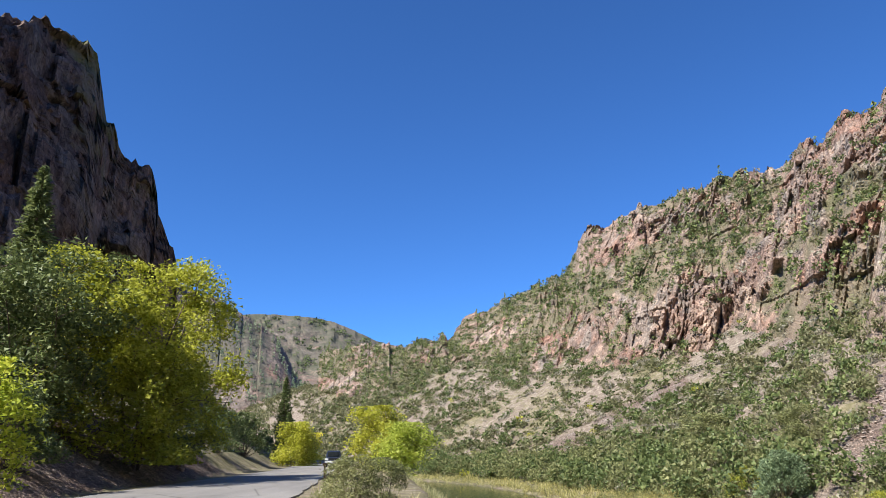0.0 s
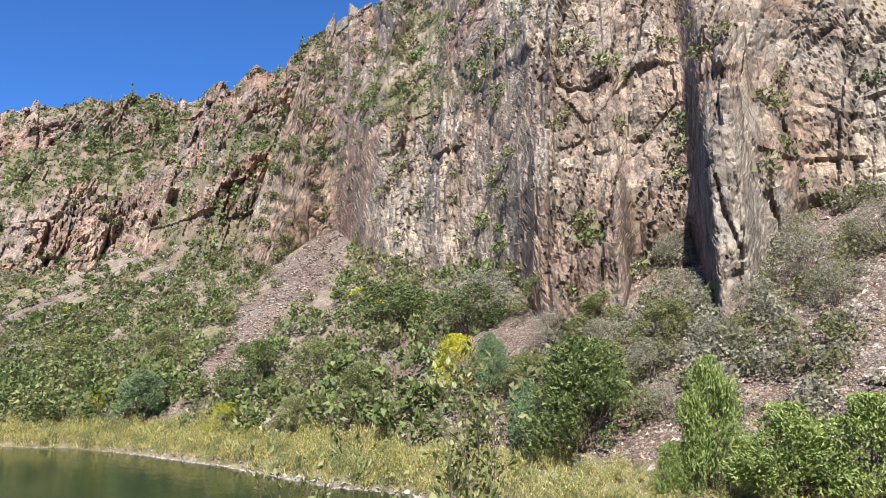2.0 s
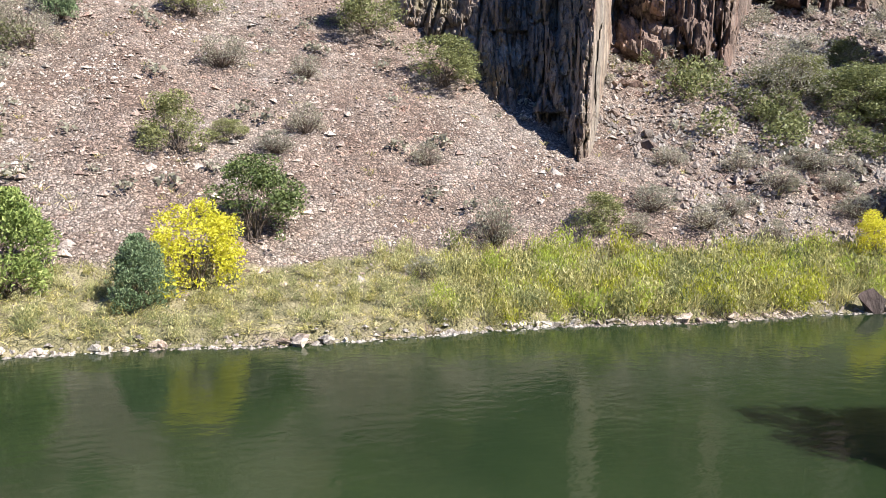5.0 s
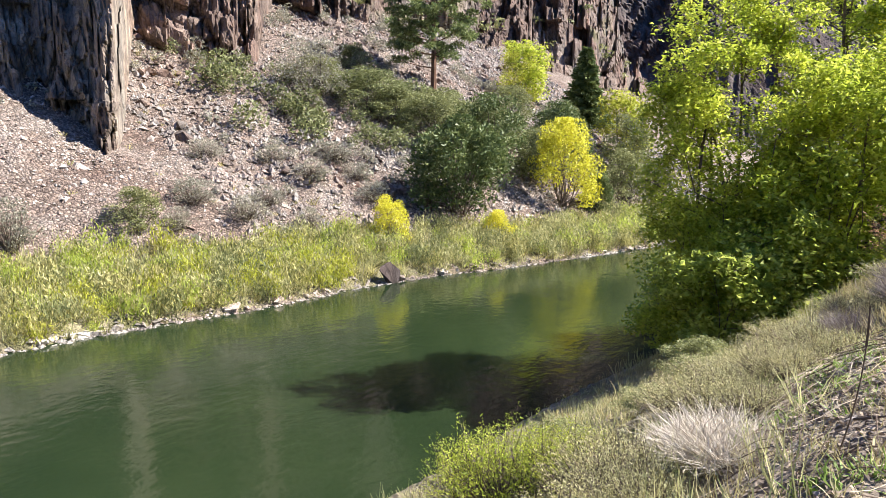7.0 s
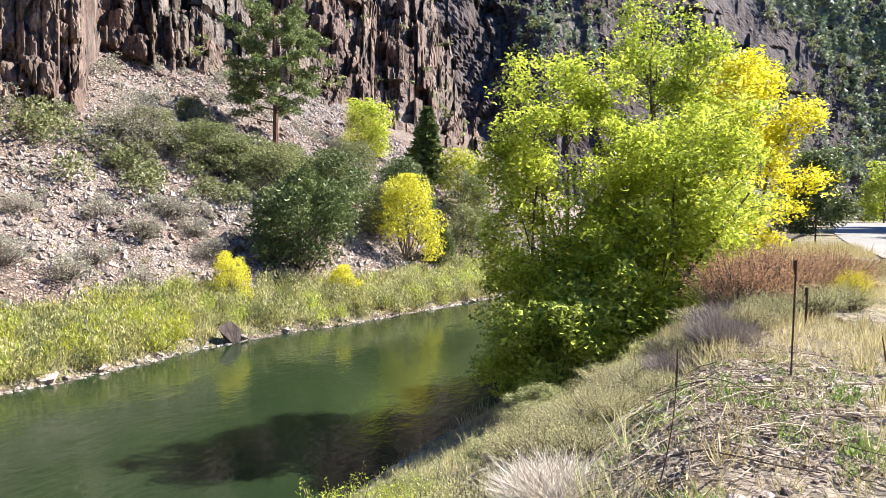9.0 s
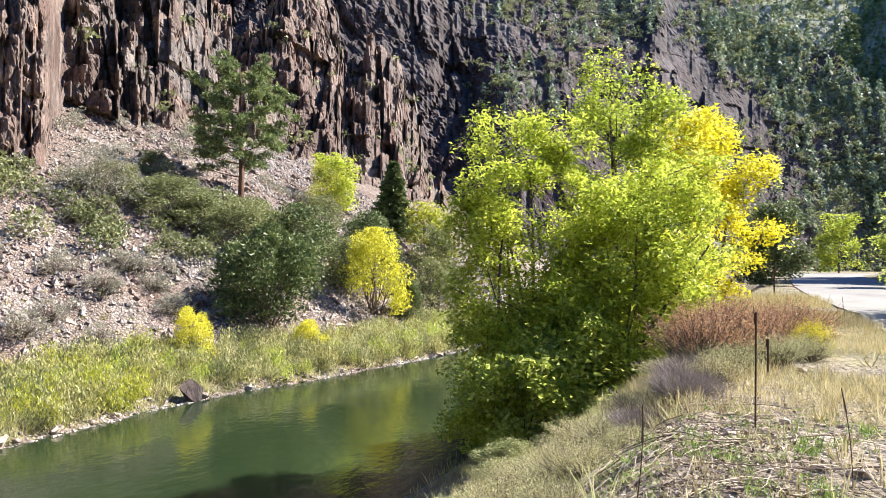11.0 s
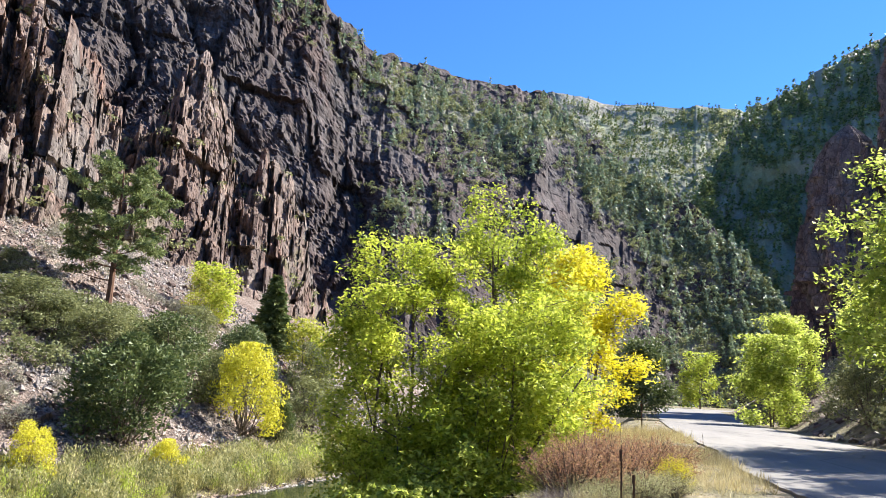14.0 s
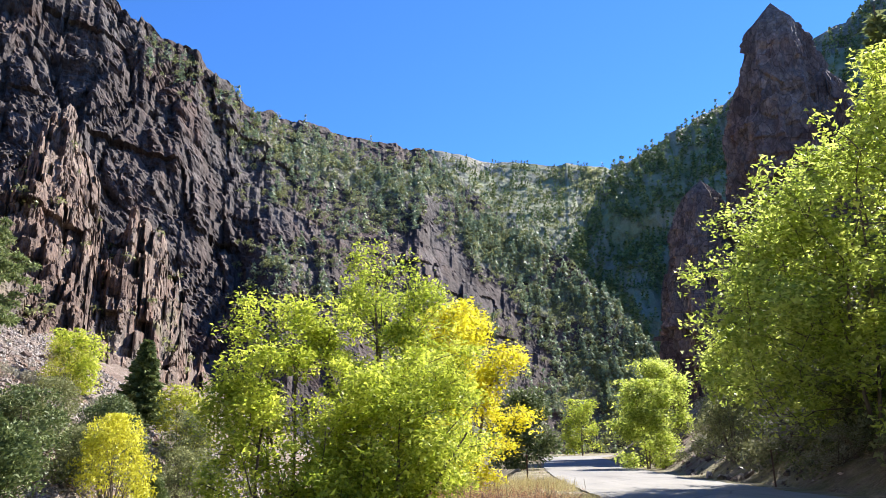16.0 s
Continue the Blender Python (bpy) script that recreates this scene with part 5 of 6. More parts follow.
def bank_places(count, seed, y0, y1, gap=0.0):
    """Places on the grassy strip between the far waterline and the scree."""
    rng = np.random.RandomState(seed)
    y = y0 + (y1 - y0) * rng.rand(count)
    flat = np.interp(y, (-60, -30, -12, 0, 15, 30, 60, 150), (3.5, 4.5, 6.0, 5.0, 4.5, 5.5, 6, 9))
    d = 0.08 + (flat + 0.9) * rng.rand(count) ** 1.15
    x = smooth_line(y, SHORE_Y, FAR_X)
    x = x - 0.5 * noise3(x / 3.1, y / 3.1, 0) + d
    ok = noise3(x / 2.2, y / 2.2, seed) + 0.4 * step(-4, -12, y) + 0.35 * step(14, 24, y) > gap
    return np.stack([x[ok], y[ok], 0 * x[ok]], 1), rng


p, rng = bank_places(5200, 120, -64, 90, -0.5)
lay_grass("bank_grass", p, rng, 0.8, 1.1, LEAF_REED, "tall yellow-green grass along the far bank", 120, 8, 0.012)
p, rng = bank_places(2900, 121, -70, 110, -0.2)
lay_grass("bank_grass", p, rng, 0.7, 1.0, LEAF_STRAW, "straw-coloured dry grass along the far bank", 121, 9, 0.012)
p, rng = bank_places(1100, 122, -66, -4, -0.1)
lay_grass("bank_grass", p, rng, 1.35, 0.9, LEAF_WILLOW, "pale green willow shoots along the far bank", 122, 12)
SHOOTS = leaf_faces(np.random.RandomState(5).normal(size=(230, 3)) * np.array([0.22, 0.22, 0.2]) + np.array([0, 0, 0.42]), 0.042, np.random.RandomState(6), long=3.4, direction=np.tile([0.0, 0.0, 0.7], (230, 1)), simple=True)
for k, (mat, n, lo, hi, word) in enumerate(((LEAF_WILLOW, 620, -64, 20, "pale green"), (LEAF_REED, 800, -66, 90, "yellow-green"), (LEAF_GREEN, 330, -60, 90, "green"), (LEAF_FRESH, 120, -60, -8, "fresh green"), (LEAF_OLIVE, 60, -26, -10, "golden"))):
    p, rng = bank_places(n, 125 + k, lo, hi, -0.5)
    p[:, 2] = ground_height(p[:, 0], p[:, 1])
    p = p[np.hypot(p[:, 0] - 21.9, p[:, 1] + 26.6) > 1.5]
    scatter("willow_scrub", SHOOTS, p, (0.7 + 0.9 * rng.rand(len(p))) * np.interp(p[:, 1], (-14, -5, 15, 24), (1, 0.5, 0.5, 1)), mat, 135 + k, word + " low willow scrub on the far bank", "scrub")


def verge_places(count, seed, x0, x1, y0, y1, bare_ok=0.0):
    rng = np.random.RandomState(seed)
    x, y = x0 + (x1 - x0) * rng.rand(count), y0 + (y1 - y0) * rng.rand(count)
    east, near = smooth_line(y, ROAD_Y, ROAD_E), smooth_line(y, SHORE_Y, NEAR_X)
    bare = np.exp(-(((x - 0.5) / 1.1) ** 2) - ((y + 6.0) / 2.8) ** 2)
    ok = (x > east + 0.15) & (x < near - 0.5) & (np.hypot(x, y) > 1.6) & (rng.rand(count) > (1 - bare_ok) * 0.7 * bare) & (noise3(x / 1.5, y / 1.5, seed) > -0.35)
    return np.stack([x[ok], y[ok], 0 * x[ok]], 1), rng


p, rng = verge_places(3000, 123, -6, 9, -30, 16)
lay_grass("verge_grass", p, rng, 0.45, 0.5, LEAF_STRAW, "dry golden grass on the road verge", 123, 12, 0.008)
p, rng = verge_places(5600, 127, -4.5, 1.5, -34, -7.8, 0.6)
lay_grass("verge_grass", p, rng, 0.6, 0.5, LEAF_STRAW, "tall dry golden grass between the road and the bank", 127, 11, 0.006)
p, rng = verge_places(2100, 124, -18, 8, -95, 95)
p = p[np.hypot(p[:, 0], p[:, 1]) > 12]
lay_grass("verge_grass", p, rng, 0.6, 0.7, LEAF_STRAW, "dry golden grass along the road", 124, 10, 0.009)
p, rng = verge_places(2600, 131, -2.2, 2.4, -11, -2.2, 1.0)
lay_grass("verge_grass", p, rng, 0.17, 0.26, LEAF_STRAW, "short matted dry grass on the bare verge", 131, 8, 0.009)
p, rng = verge_places(4200, 129, -3, 3, -9, 6, 1.0)
p = p[noise3(p[:, 0] / 0.9, p[:, 1] / 0.9, 4.4) + 0.5 * step(-7.5, -4, p[:, 1]) > -0.05]
lay_grass("verge_grass", p, rng, 0.16, 0.26, LEAF_TURF, "short fresh green grass on the verge", 129, 10, 0.02)
p, rng = verge_places(2600, 128, 0.5, 9, -24, 14)
lay_grass("verge_grass", p, rng, 0.6, 0.5, LEAF_WILLOW, "pale green grass on the near river bank", 128, 14, 0.006)


p, rng = bank_places(1600, 141, 90, 215, -0.6)
lay_grass("bank_grass", p, rng, 1.2, 1.7, LEAF_REED, "yellow-green grass along the far bank upstream", 141, 8, 0.016)
rng = np.random.RandomState(142)
y = 13 + 62 * rng.rand(2200)
p = np.stack([smooth_line(y, SHORE_Y, NEAR_X) - 0.3 - 7.5 * rng.rand(2200), y, 0 * y], 1)
lay_grass("verge_grass", p, rng, 0.55, 0.7, LEAF_WILLOW, "pale green grass on the near bank upstream", 142, 9, 0.009)
y = 16 + 60 * rng.rand(260)
p = np.stack([smooth_line(y, SHORE_Y, NEAR_X) - 0.3 - 1.6 * rng.rand(260), y, 0 * y], 1)
p[:, 2] = ground_height(p[:, 0], p[:, 1])
scatter("willow_scrub", SHOOTS, p, 0.7 + 0.8 * rng.rand(260), LEAF_WILLOW, 143, "pale green willow scrub along the near waterline", "scrub")
for k, (mat, word) in enumerate(((LEAF_DARK, "dark green"), (LEAF_GREEN, "green"))):
    p, rng = on_slope(2600, 144 + k, -50, 34, 62, 230, lambda x, y, d, u: (d > 5) & (d < 16) & (u < 0.5))
    scatter("scrub", BLOB_FINE, p[:150], 2.4 + 2.2 * rng.rand(len(p[:150])), mat, 146 + k, word + " tall shrubs above the far waterline", "scrub")


p, rng = on_slope(700, 126, 26, 60, -32, 24, lambda x, y, d, u: (d > 6) & (u < 0.2 + 0.5 * (noise3(x / 5, y / 5, 9) > 0.2)))
lay_grass("scree_grass", p[:260], rng, 0.5, 0.9, LEAF_REED, "small yellow-green tufts of grass on the scree", 126, 12, 0.016)


# ---- stones ----
def stone_mesh(seed, material):
    rng = np.random.RandomState(seed)
    bm = bmesh.new()
    for p in rng.normal(size=(10, 3)):
        p /= np.linalg.norm(p)
        bm.verts.new((p[0] * 0.55, p[1] * 0.42, 0.30 * p[2] + 0.12))
    bmesh.ops.convex_hull(bm, input=bm.verts)
    loose = [v for v in bm.verts if not v.link_faces]
    bmesh.ops.delete(bm, geom=loose, context="VERTS")
    bmesh.ops.triangulate(bm, faces=bm.faces)
    me = bpy.data.meshes.new("stone")
    bm.to_mesh(me)
    bm.free()
    me.materials.append(material)
    return me


STONES = [stone_mesh(k, STONE) for k in range(12)]
PALE_STONES = [stone_mesh(k, STONE_PALE) for k in range(12)]


def arrays(me):
    v = np.zeros(len(me.vertices) * 3)
    me.vertices.foreach_get("co", v)
    f = np.zeros(len(me.polygons) * 3, np.int32)
    me.loops.foreach_get("vertex_index", f)
    return v.reshape(-1, 3), f.reshape(-1, 3)


def lay_stone(x, y, size, rng, label, group, name="stone", z=None, tall=1.0, meshes=None):
    ob = new(name, (meshes or STONES)[rng.randint(12)])
    zz = float(ground_height(x, y)) if z is None else z
    ob.matrix_basis = pose(x, y, zz - 0.03 * size, rng.normal() * 8, rng.normal() * 8, rng.rand() * 360) @ Matrix.Diagonal((size, size, size * tall, 1))
    return tagged(ob, label, "stone", group)


rng = np.random.RandomState(130)
for k in range(290):
    y = -54 + 92 * rng.rand()
    line = float(smooth_line(np.array(y), SHORE_Y, FAR_X))
    x = line - 0.5 * float(noise3(np.array(line / 3.1), np.array(y / 3.1), np.array(0.0))) - 0.05 + 0.4 * rng.rand()
    lay_stone(x, y, 0.22 + 0.5 * rng.rand() ** 3, rng, "pale angular stone at the water's edge", "stones along the shore", z=0.05, meshes=PALE_STONES)
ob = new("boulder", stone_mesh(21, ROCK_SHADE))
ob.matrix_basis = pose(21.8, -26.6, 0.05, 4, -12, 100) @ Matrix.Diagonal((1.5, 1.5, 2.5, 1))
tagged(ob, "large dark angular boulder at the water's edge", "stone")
for x, y, s in ((21.6, -30.4, 0.9), (22.9, -18.0, 1.0), (23.2, -21.6, 0.9), (22.6, -20.1, 0.8), (27.2, 17.6, 1.0), (26.6, 16.6, 0.9), (23.6, -3.2, 0.9)):
    lay_stone(x, y, s, rng, "pale flat boulder at the water's edge", "boulders along the shore", "boulder", z=0.05, meshes=PALE_STONES)
for x, y, s in ((-13.1, -41.0, 1.0), (-13.4, -39.2, 0.8), (-13.7, -37.6, 1.1)):
    lay_stone(x, y, s, rng, "pale boulder fallen beside the road", "boulders beside the road", "boulder")


def scree_here(x, y, d, u):
    flat = np.interp(y, (-60, -30, -12, 0, 15, 30, 60, 150), (3.5, 4.5, 6.0, 5.0, 4.5, 5.5, 6, 9))
    return (d > flat - 1.5) & (d < 34) & ((y < 27) | scree_tongue(x, y)) & (u < 0.35 + 0.65 * step(flat - 1, flat + 3, d))


def chip_mesh(seed):
    """A small angular stone of eight faces."""
    rng = np.random.RandomState(seed)
    v = np.array([(0.5, 0, 0), (-0.5, 0, 0), (0, 0.4, 0), (0, -0.4, 0), (0, 0, 0.34), (0, 0, -0.1)]) + rng.normal(size=(6, 3)) * 0.09
    return v, np.array([(0, 2, 4), (2, 1, 4), (1, 3, 4), (3, 0, 4), (2, 0, 5), (1, 2, 5), (3, 1, 5), (0, 3, 5)])


for k in range(5):
    p, rng = on_slope(6500, 140 + k, 20, 66, -78, 30 if k < 4 else 100, scree_here)
    scatter("scree", chip_mesh(20 + k), p, 0.13 + 0.18 * rng.rand(len(p)) + 0.6 * rng.rand(len(p)) ** 9, STONE, 150 + k, "loose angular reddish stones of the scree slope", "scree")
for k, (mat, word) in enumerate(((STONE, "reddish"), (STONE, "reddish"), (STONE_GREY, "pale grey"), (ROCK_BROWN_SHADE, "dark brown"))):
    p, rng = on_slope((22000, 22000, 12000, 12000)[k], 180 + k, 22, 62, -66, 29, scree_here)
    p[:, 2] += 0.08
    scatter("scree", chip_mesh(k), p, 0.1 + 0.2 * rng.rand(len(p)) ** 1.5, mat, 184 + k, "small angular " + word + " stones covering the scree slope", "scree")
p, rng = on_slope(32000, 187, 20, 72, -88, -24, lambda x, y, d, u: (d > 5) & (d < 50) & (u < 0.55 + 0.5 * noise3(x / 5, y / 5, 2)))
p[:, 2] += 0.12
scatter("scree", chip_mesh(9), p, 0.25 + 0.4 * rng.rand(len(p)) ** 2, STONE_GREY, 190, "grey-brown angular rubble below the dark cliff", "scree")
p, rng = on_slope(60000, 189, 34, 92, 56, 112, lambda x, y, d, u: scree_tongue(x, y))
p[:, 2] += 0.08
scatter("scree", chip_mesh(5), p[:6000], 0.2 + 0.45 * rng.rand(len(p[:6000])) ** 2, STONE, 188, "angular stones on the bare tongues of scree", "scree")
p, rng = on_slope(4200, 166, 20, 62, -82, -24, lambda x, y, d, u: (d > 5) & (d < 36) & (u < 0.45 + 0.5 * noise3(x / 4, y / 4, 7)))
scatter("scree", arrays(STONES[5]), p, 0.25 + 0.5 * rng.rand(len(p)) + 0.9 * rng.rand(len(p)) ** 8, ROCK_BROWN_SHADE, 167, "dark broken rock fallen below the cliff", "scree")
for k, (mat, word, n) in enumerate(((LEAF_SCRUB, "olive", 120), (LEAF_GREEN, "green", 90), (LEAF_SAGE, "grey", 70))):
    p, rng = on_slope(n * 5, 205 + k, -36, -13, -82, -20, lambda x, y, d, u: (x < smooth_line(y, ROAD_Y, ROAD_W) - 1.8) & (u < 0.6 + 0.6 * noise3(x / 4, y / 4, 3)))
    p = p[:n]
    scatter("scrub", BLOB_FINE, p, 0.7 + 1.4 * rng.rand(len(p)), mat, 208 + k, word + " scrub on the rocky slope above the road", "scrub")
p, rng = on_slope(2600, 168, -34, -12, -82, -18, lambda x, y, d, u: x < smooth_line(y, ROAD_Y, ROAD_W) - 1.4)
scatter("scree", arrays(STONES[2]), p, 0.15 + 0.35 * rng.rand(len(p)) + 0.8 * rng.rand(len(p)) ** 8, ROCK_BROWN_SHADE, 169, "dark broken rock on the slope above the road", "scree")
p, rng = on_slope(2600, 160, -45, -12, -80, 60, lambda x, y, d, u: x < smooth_line(y, ROAD_Y, ROAD_W) - 1.6)
scatter("scree", arrays(STONES[6]), p, 0.12 + 0.2 * rng.rand(len(p)) + 0.7 * rng.rand(len(p)) ** 10, STONE, 161, "loose stones on the slope above the road", "scree")
p, rng = on_slope(60000, 162, 16, 28, -60, 60, lambda x, y, d, u: (d + 0.5 * noise3(x / 3.1, y / 3.1, 0) > -0.3) & (d + 0.5 * noise3(x / 3.1, y / 3.1, 0) < 0.05 + 0.4 * u * u))
p[:, 2] = np.maximum(p[:, 2] + 0.12, 0.0)
scatter("shingle", chip_mesh(33), p, 0.1 + 0.26 * rng.rand(len(p)) ** 2, STONE_GREY, 163, "pale shingle along the water's edge", "stones")
rng = np.random.RandomState(164)
y = 20 + 42 * rng.rand(2600)
x = smooth_line(y, SHORE_Y, NEAR_X) - 0.6 - 5.6 * rng.rand(2600)
scatter("riprap", chip_mesh(31), np.stack([x, y, ground_height(x, y) + 0.06], 1), 0.25 + 0.5 * rng.rand(2600), STONE_GREY, 165, "grey broken stones facing the near river bank", "stones")


# ---- the near bank: brush, dead stalks, posts ----
def dry_brush(h, w, s):
    return shrub_mesh(h, w, 10, 0.01, s, 24)[0], twig_mesh(h, w, 1500, s, 0.0028, 0.6)


def leafy_brush(h, w, s):
    wood, twigs = shrub_mesh(h, w, 10, 0.01, s, 30)[0], twig_mesh(h, w, 420, s, 0.003, 0.3)
    rng = np.random.RandomState(s)
    tips = twigs[0].reshape(-1, 6, 3)[:, 4]
    roots = twigs[0].reshape(-1, 6, 3)[:, 2]
    t = 0.15 + 0.9 * rng.rand(7000)[:, None]
    k = rng.randint(0, len(tips), 7000)
    pts = roots[k] * (1 - t) + tips[k] * t + rng.normal(size=(7000, 3)) * 0.02
    return join([wood, twigs]), leaf_faces(pts, 0.0105 * h, rng, long=2.6, simple=True, direction=tips[k] - roots[k] + np.array([0, 0, 0.1]))


family("rabbitbrush", "brush", LEAF_LIME, BARK, "yellow-green rabbitbrush on the near river bank", leafy_brush, [(3.7, -6.6, 1.15, 1.5), (4.9, -7.8, 1.2, 1.4), (3.0, -6.5, 0.8, 1.1)], 301, nominal=1.0, variants=2)
family("rabbitbrush", "brush", LEAF_PALE, BARK, "pale olive rabbitbrush on the edge of the near bank", leafy_brush, [(2.3, -5.9, 0.75, 1.2), (1.75, -7.0, 0.6, 1.1), (1.45, -8.4, 0.5, 1.1), (2.5, -8.4, 0.5, 1.1), (1.2, -9.9, 0.5, 1.2), (1.0, -11.6, 0.4, 1.2), (2.6, -10.6, 0.5, 1.2), (0.6, -13.6, 0.35, 1.2), (0.2, -16.0, 0.35, 1.3), (1.75, -4.9, 0.7, 1.0), (1.45, -4.3, 0.5, 0.8), (1.75, -4.0, 0.6, 0.9), (1.25, -6.3, 0.45, 0.8), (1.1, -7.4, 0.4, 0.8), (0.8, -8.0, 0.35, 0.7), (-0.1, -10.2, 0.5, 0.8), (2.0, -9.4, 0.5, 1.1), (1.9, -12.2, 0.5, 1.3), (0.5, -10.2, 0.45, 0.9)], 302, nominal=1.0)
family("dry_brush", "brush", LEAF_BLEACH, BARK, "bleached grey dry brush on the edge of the near bank", dry_brush, [(1.15, -5.0, 0.36, 1.1), (1.5, -5.7, 0.4, 0.9)], 303, nominal=1.0)
family("dry_brush", "brush", LEAF_MAUVE, BARK, "mauve-grey tangled dry brush on the near bank", dry_brush, [(0.25, -9.3, 0.45, 1.0), (0.75, -8.8, 0.4, 0.8), (0.2, -10.4, 0.5, 1.1)], 304, nominal=1.0)
family("red_brush", "brush", LEAF_BROWN, BARK, "red-brown autumn brush beside the verge", leafy_brush, [(0.1, -12.2, 1.1, 1.7), (-0.5, -13.4, 1.1, 1.8), (-1.2, -14.6, 1.0, 1.9), (-0.3, -14.8, 1.1, 1.8), (-1.6, -16.4, 1.0, 2.0)], 305, nominal=1.0)
family("green_brush", "brush", LEAF_WILLOW, BARK, "grey-green low brush in front of the red brush", leafy_brush, [(-0.3, -11.2, 0.55, 0.9), (-0.95, -12.3, 0.6, 1.0), (0.0, -11.8, 0.5, 0.8), (-1.5, -13.2, 0.55, 1.0)], 311, nominal=1.0, variants=2)
family("golden_brush", "brush", LEAF_ORANGE, BARK, "small golden brush beside the verge", leafy_brush, [(-1.7, -14.0, 0.75, 0.7)], 306, nominal=1.0, variants=1)
family("bush", "bush", LEAF_GREEN, BARK, "green roadside bush on the near bank", bush, [(-2.7, 21.5, 1.6, 2.0), (-1.9, 22.6, 1.5, 1.8)], 307, variants=2)
family("bush", "bush", LEAF_GREEN, BARK, "low green leafy bush above the near waterline", bush, [(4.0, -8.6, 0.55, 1.1), (3.3, -12.6, 0.5, 1.3), (3.2, -10.0, 0.4, 1.1), (3.9, -14.6, 0.7, 1.6)], 312, variants=2)
family("bush", "bush", LEAF_GREEN, BARK, "green bush on the slope above the road", bush, [(-15.2, -42.0, 3.6, 4.4), (-17.5, -49.5, 3.0, 4.0), (-17.0, -32.5, 2.8, 4.0), (-23.0, -62.0, 4.0, 5.5), (-19.5, -40.0, 3.2, 4.2), (-22.0, -50.0, 4.0, 5.0)], 308)
family("bush", "bush", LEAF_SAGE, BARK, "grey-green bush on the slope above the road", thin_bush, [(-16.2, -36.5, 2.2, 3.2), (-18.5, -54.0, 3.4, 4.0), (-20.5, -45.0, 2.8, 3.6), (-15.0, -30.0, 1.6, 2.4), (-21.5, -34.0, 2.6, 3.4), (-19.0, 28.0, 2.6, 3.6), (-23, 52, 4.0, 5.0)], 309)
family("bush", "bush", LEAF_DARK, BARK, "dark bush in the shade of the roadside trees", bush, [(-18.5, 30.5, 3.6, 4.6), (-19.0, 50.5, 3.4, 4.6), (-19.5, 57.0, 3.6, 5.0), (-20.5, 66.0, 4.2, 5.0), (-22.0, 80.0, 4.5, 5.5), (-25.5, 36.0, 4.0, 5.0), (-27.5, 55.0, 4.2, 5.5), (-24.0, 27.5, 3.6, 4.6), (-30.5, 42.0, 4.5, 6.0), (-33.5, 52.0, 4.5, 6.0)], 310)


def willow():
    """A thin leafy willow on the near bank, its shoots rising past the eye."""
    rng = np.random.RandomState(320)
    wood, pts, way = [], [], []
    for k in range(18):
        a, f = rng.rand() * 6.28, rng.rand() ** 0.6
        tip = np.array([math.cos(a) * 1.05 * f, math.sin(a) * 1.05 * f, 2.8 + 2.1 * rng.rand() * (1 - 0.35 * f)])
        p, r = limb((0.25 * rng.normal(), 0.25 * rng.normal(), 0), tip, 0.016, 0.003, rng, 0.06, 10)
        wood.append(tube(p, r, 5))
        for j in range(34):
            i = rng.randint(3, 10)
            s = p[min(i, 9)]
            e = s + (p[-1] - p[0]) * 0.04 + rng.normal(size=3) * 0.17 + np.array([0, 0, 0.12])
            q, r2 = limb(s, e, 0.004, 0.0015, rng, 0.08, 4)
            wood.append(tube(q, r2, 3))
            for m in range(9):
                t = 0.2 + 0.85 * rng.rand()
                pts.append(s + (e - s) * t + rng.normal(size=3) * 0.02)
                way.append((e - s) / np.linalg.norm(e - s) + rng.normal(size=3) * 0.5)
    leaves = leaf_faces(np.array(pts), 0.036, rng, long=2.3, direction=np.array(way))
    return join(wood), leaves


wood, leaves = willow()
WILLOW = (make_mesh("stem", *wood, BARK), make_mesh("foliage", *leaves, LEAF_SHOOT))
for x, y, turn, wide, tall, word in ((4.75, 4.55, 0, 1.0, 1.0, "slender"), (3.95, 4.75, 140, 0.8, 0.78, "slender"), (3.3, 4.9, 297, 0.75, 0.52, "low bushy"), (4.5, 3.7, 45, 0.75, 0.5, "low bushy"), (5.2, 5.6, 108, 0.75, 0.6, "low bushy")):
    ob = new("willow")
    ob.empty_display_size = 0.2
    for n, me in zip(("stem", "foliage"), WILLOW):
        part(n, me, ob)
    ob.matrix_basis = pose(x, y, float(ground_height(x, y)) - 0.05, 0, 0, turn) @ Matrix.Diagonal((wide, wide, tall, 1))
    tagged(ob, word + " green willow on the near river bank", "willow")

STEEL = plain("rusty_brown_steel", (0.10, 0.065, 0.05), 0.6, 30, 0.3)
DEAD = plain("weathered_dead_stalk", (0.12, 0.085, 0.065), 0.9, 30)
PALE = plain("bleached_dead_stem", (0.42, 0.35, 0.27), 0.9, 20)


def bar_mesh(pieces, material, name):
    return make_mesh(name, *join(pieces), material)


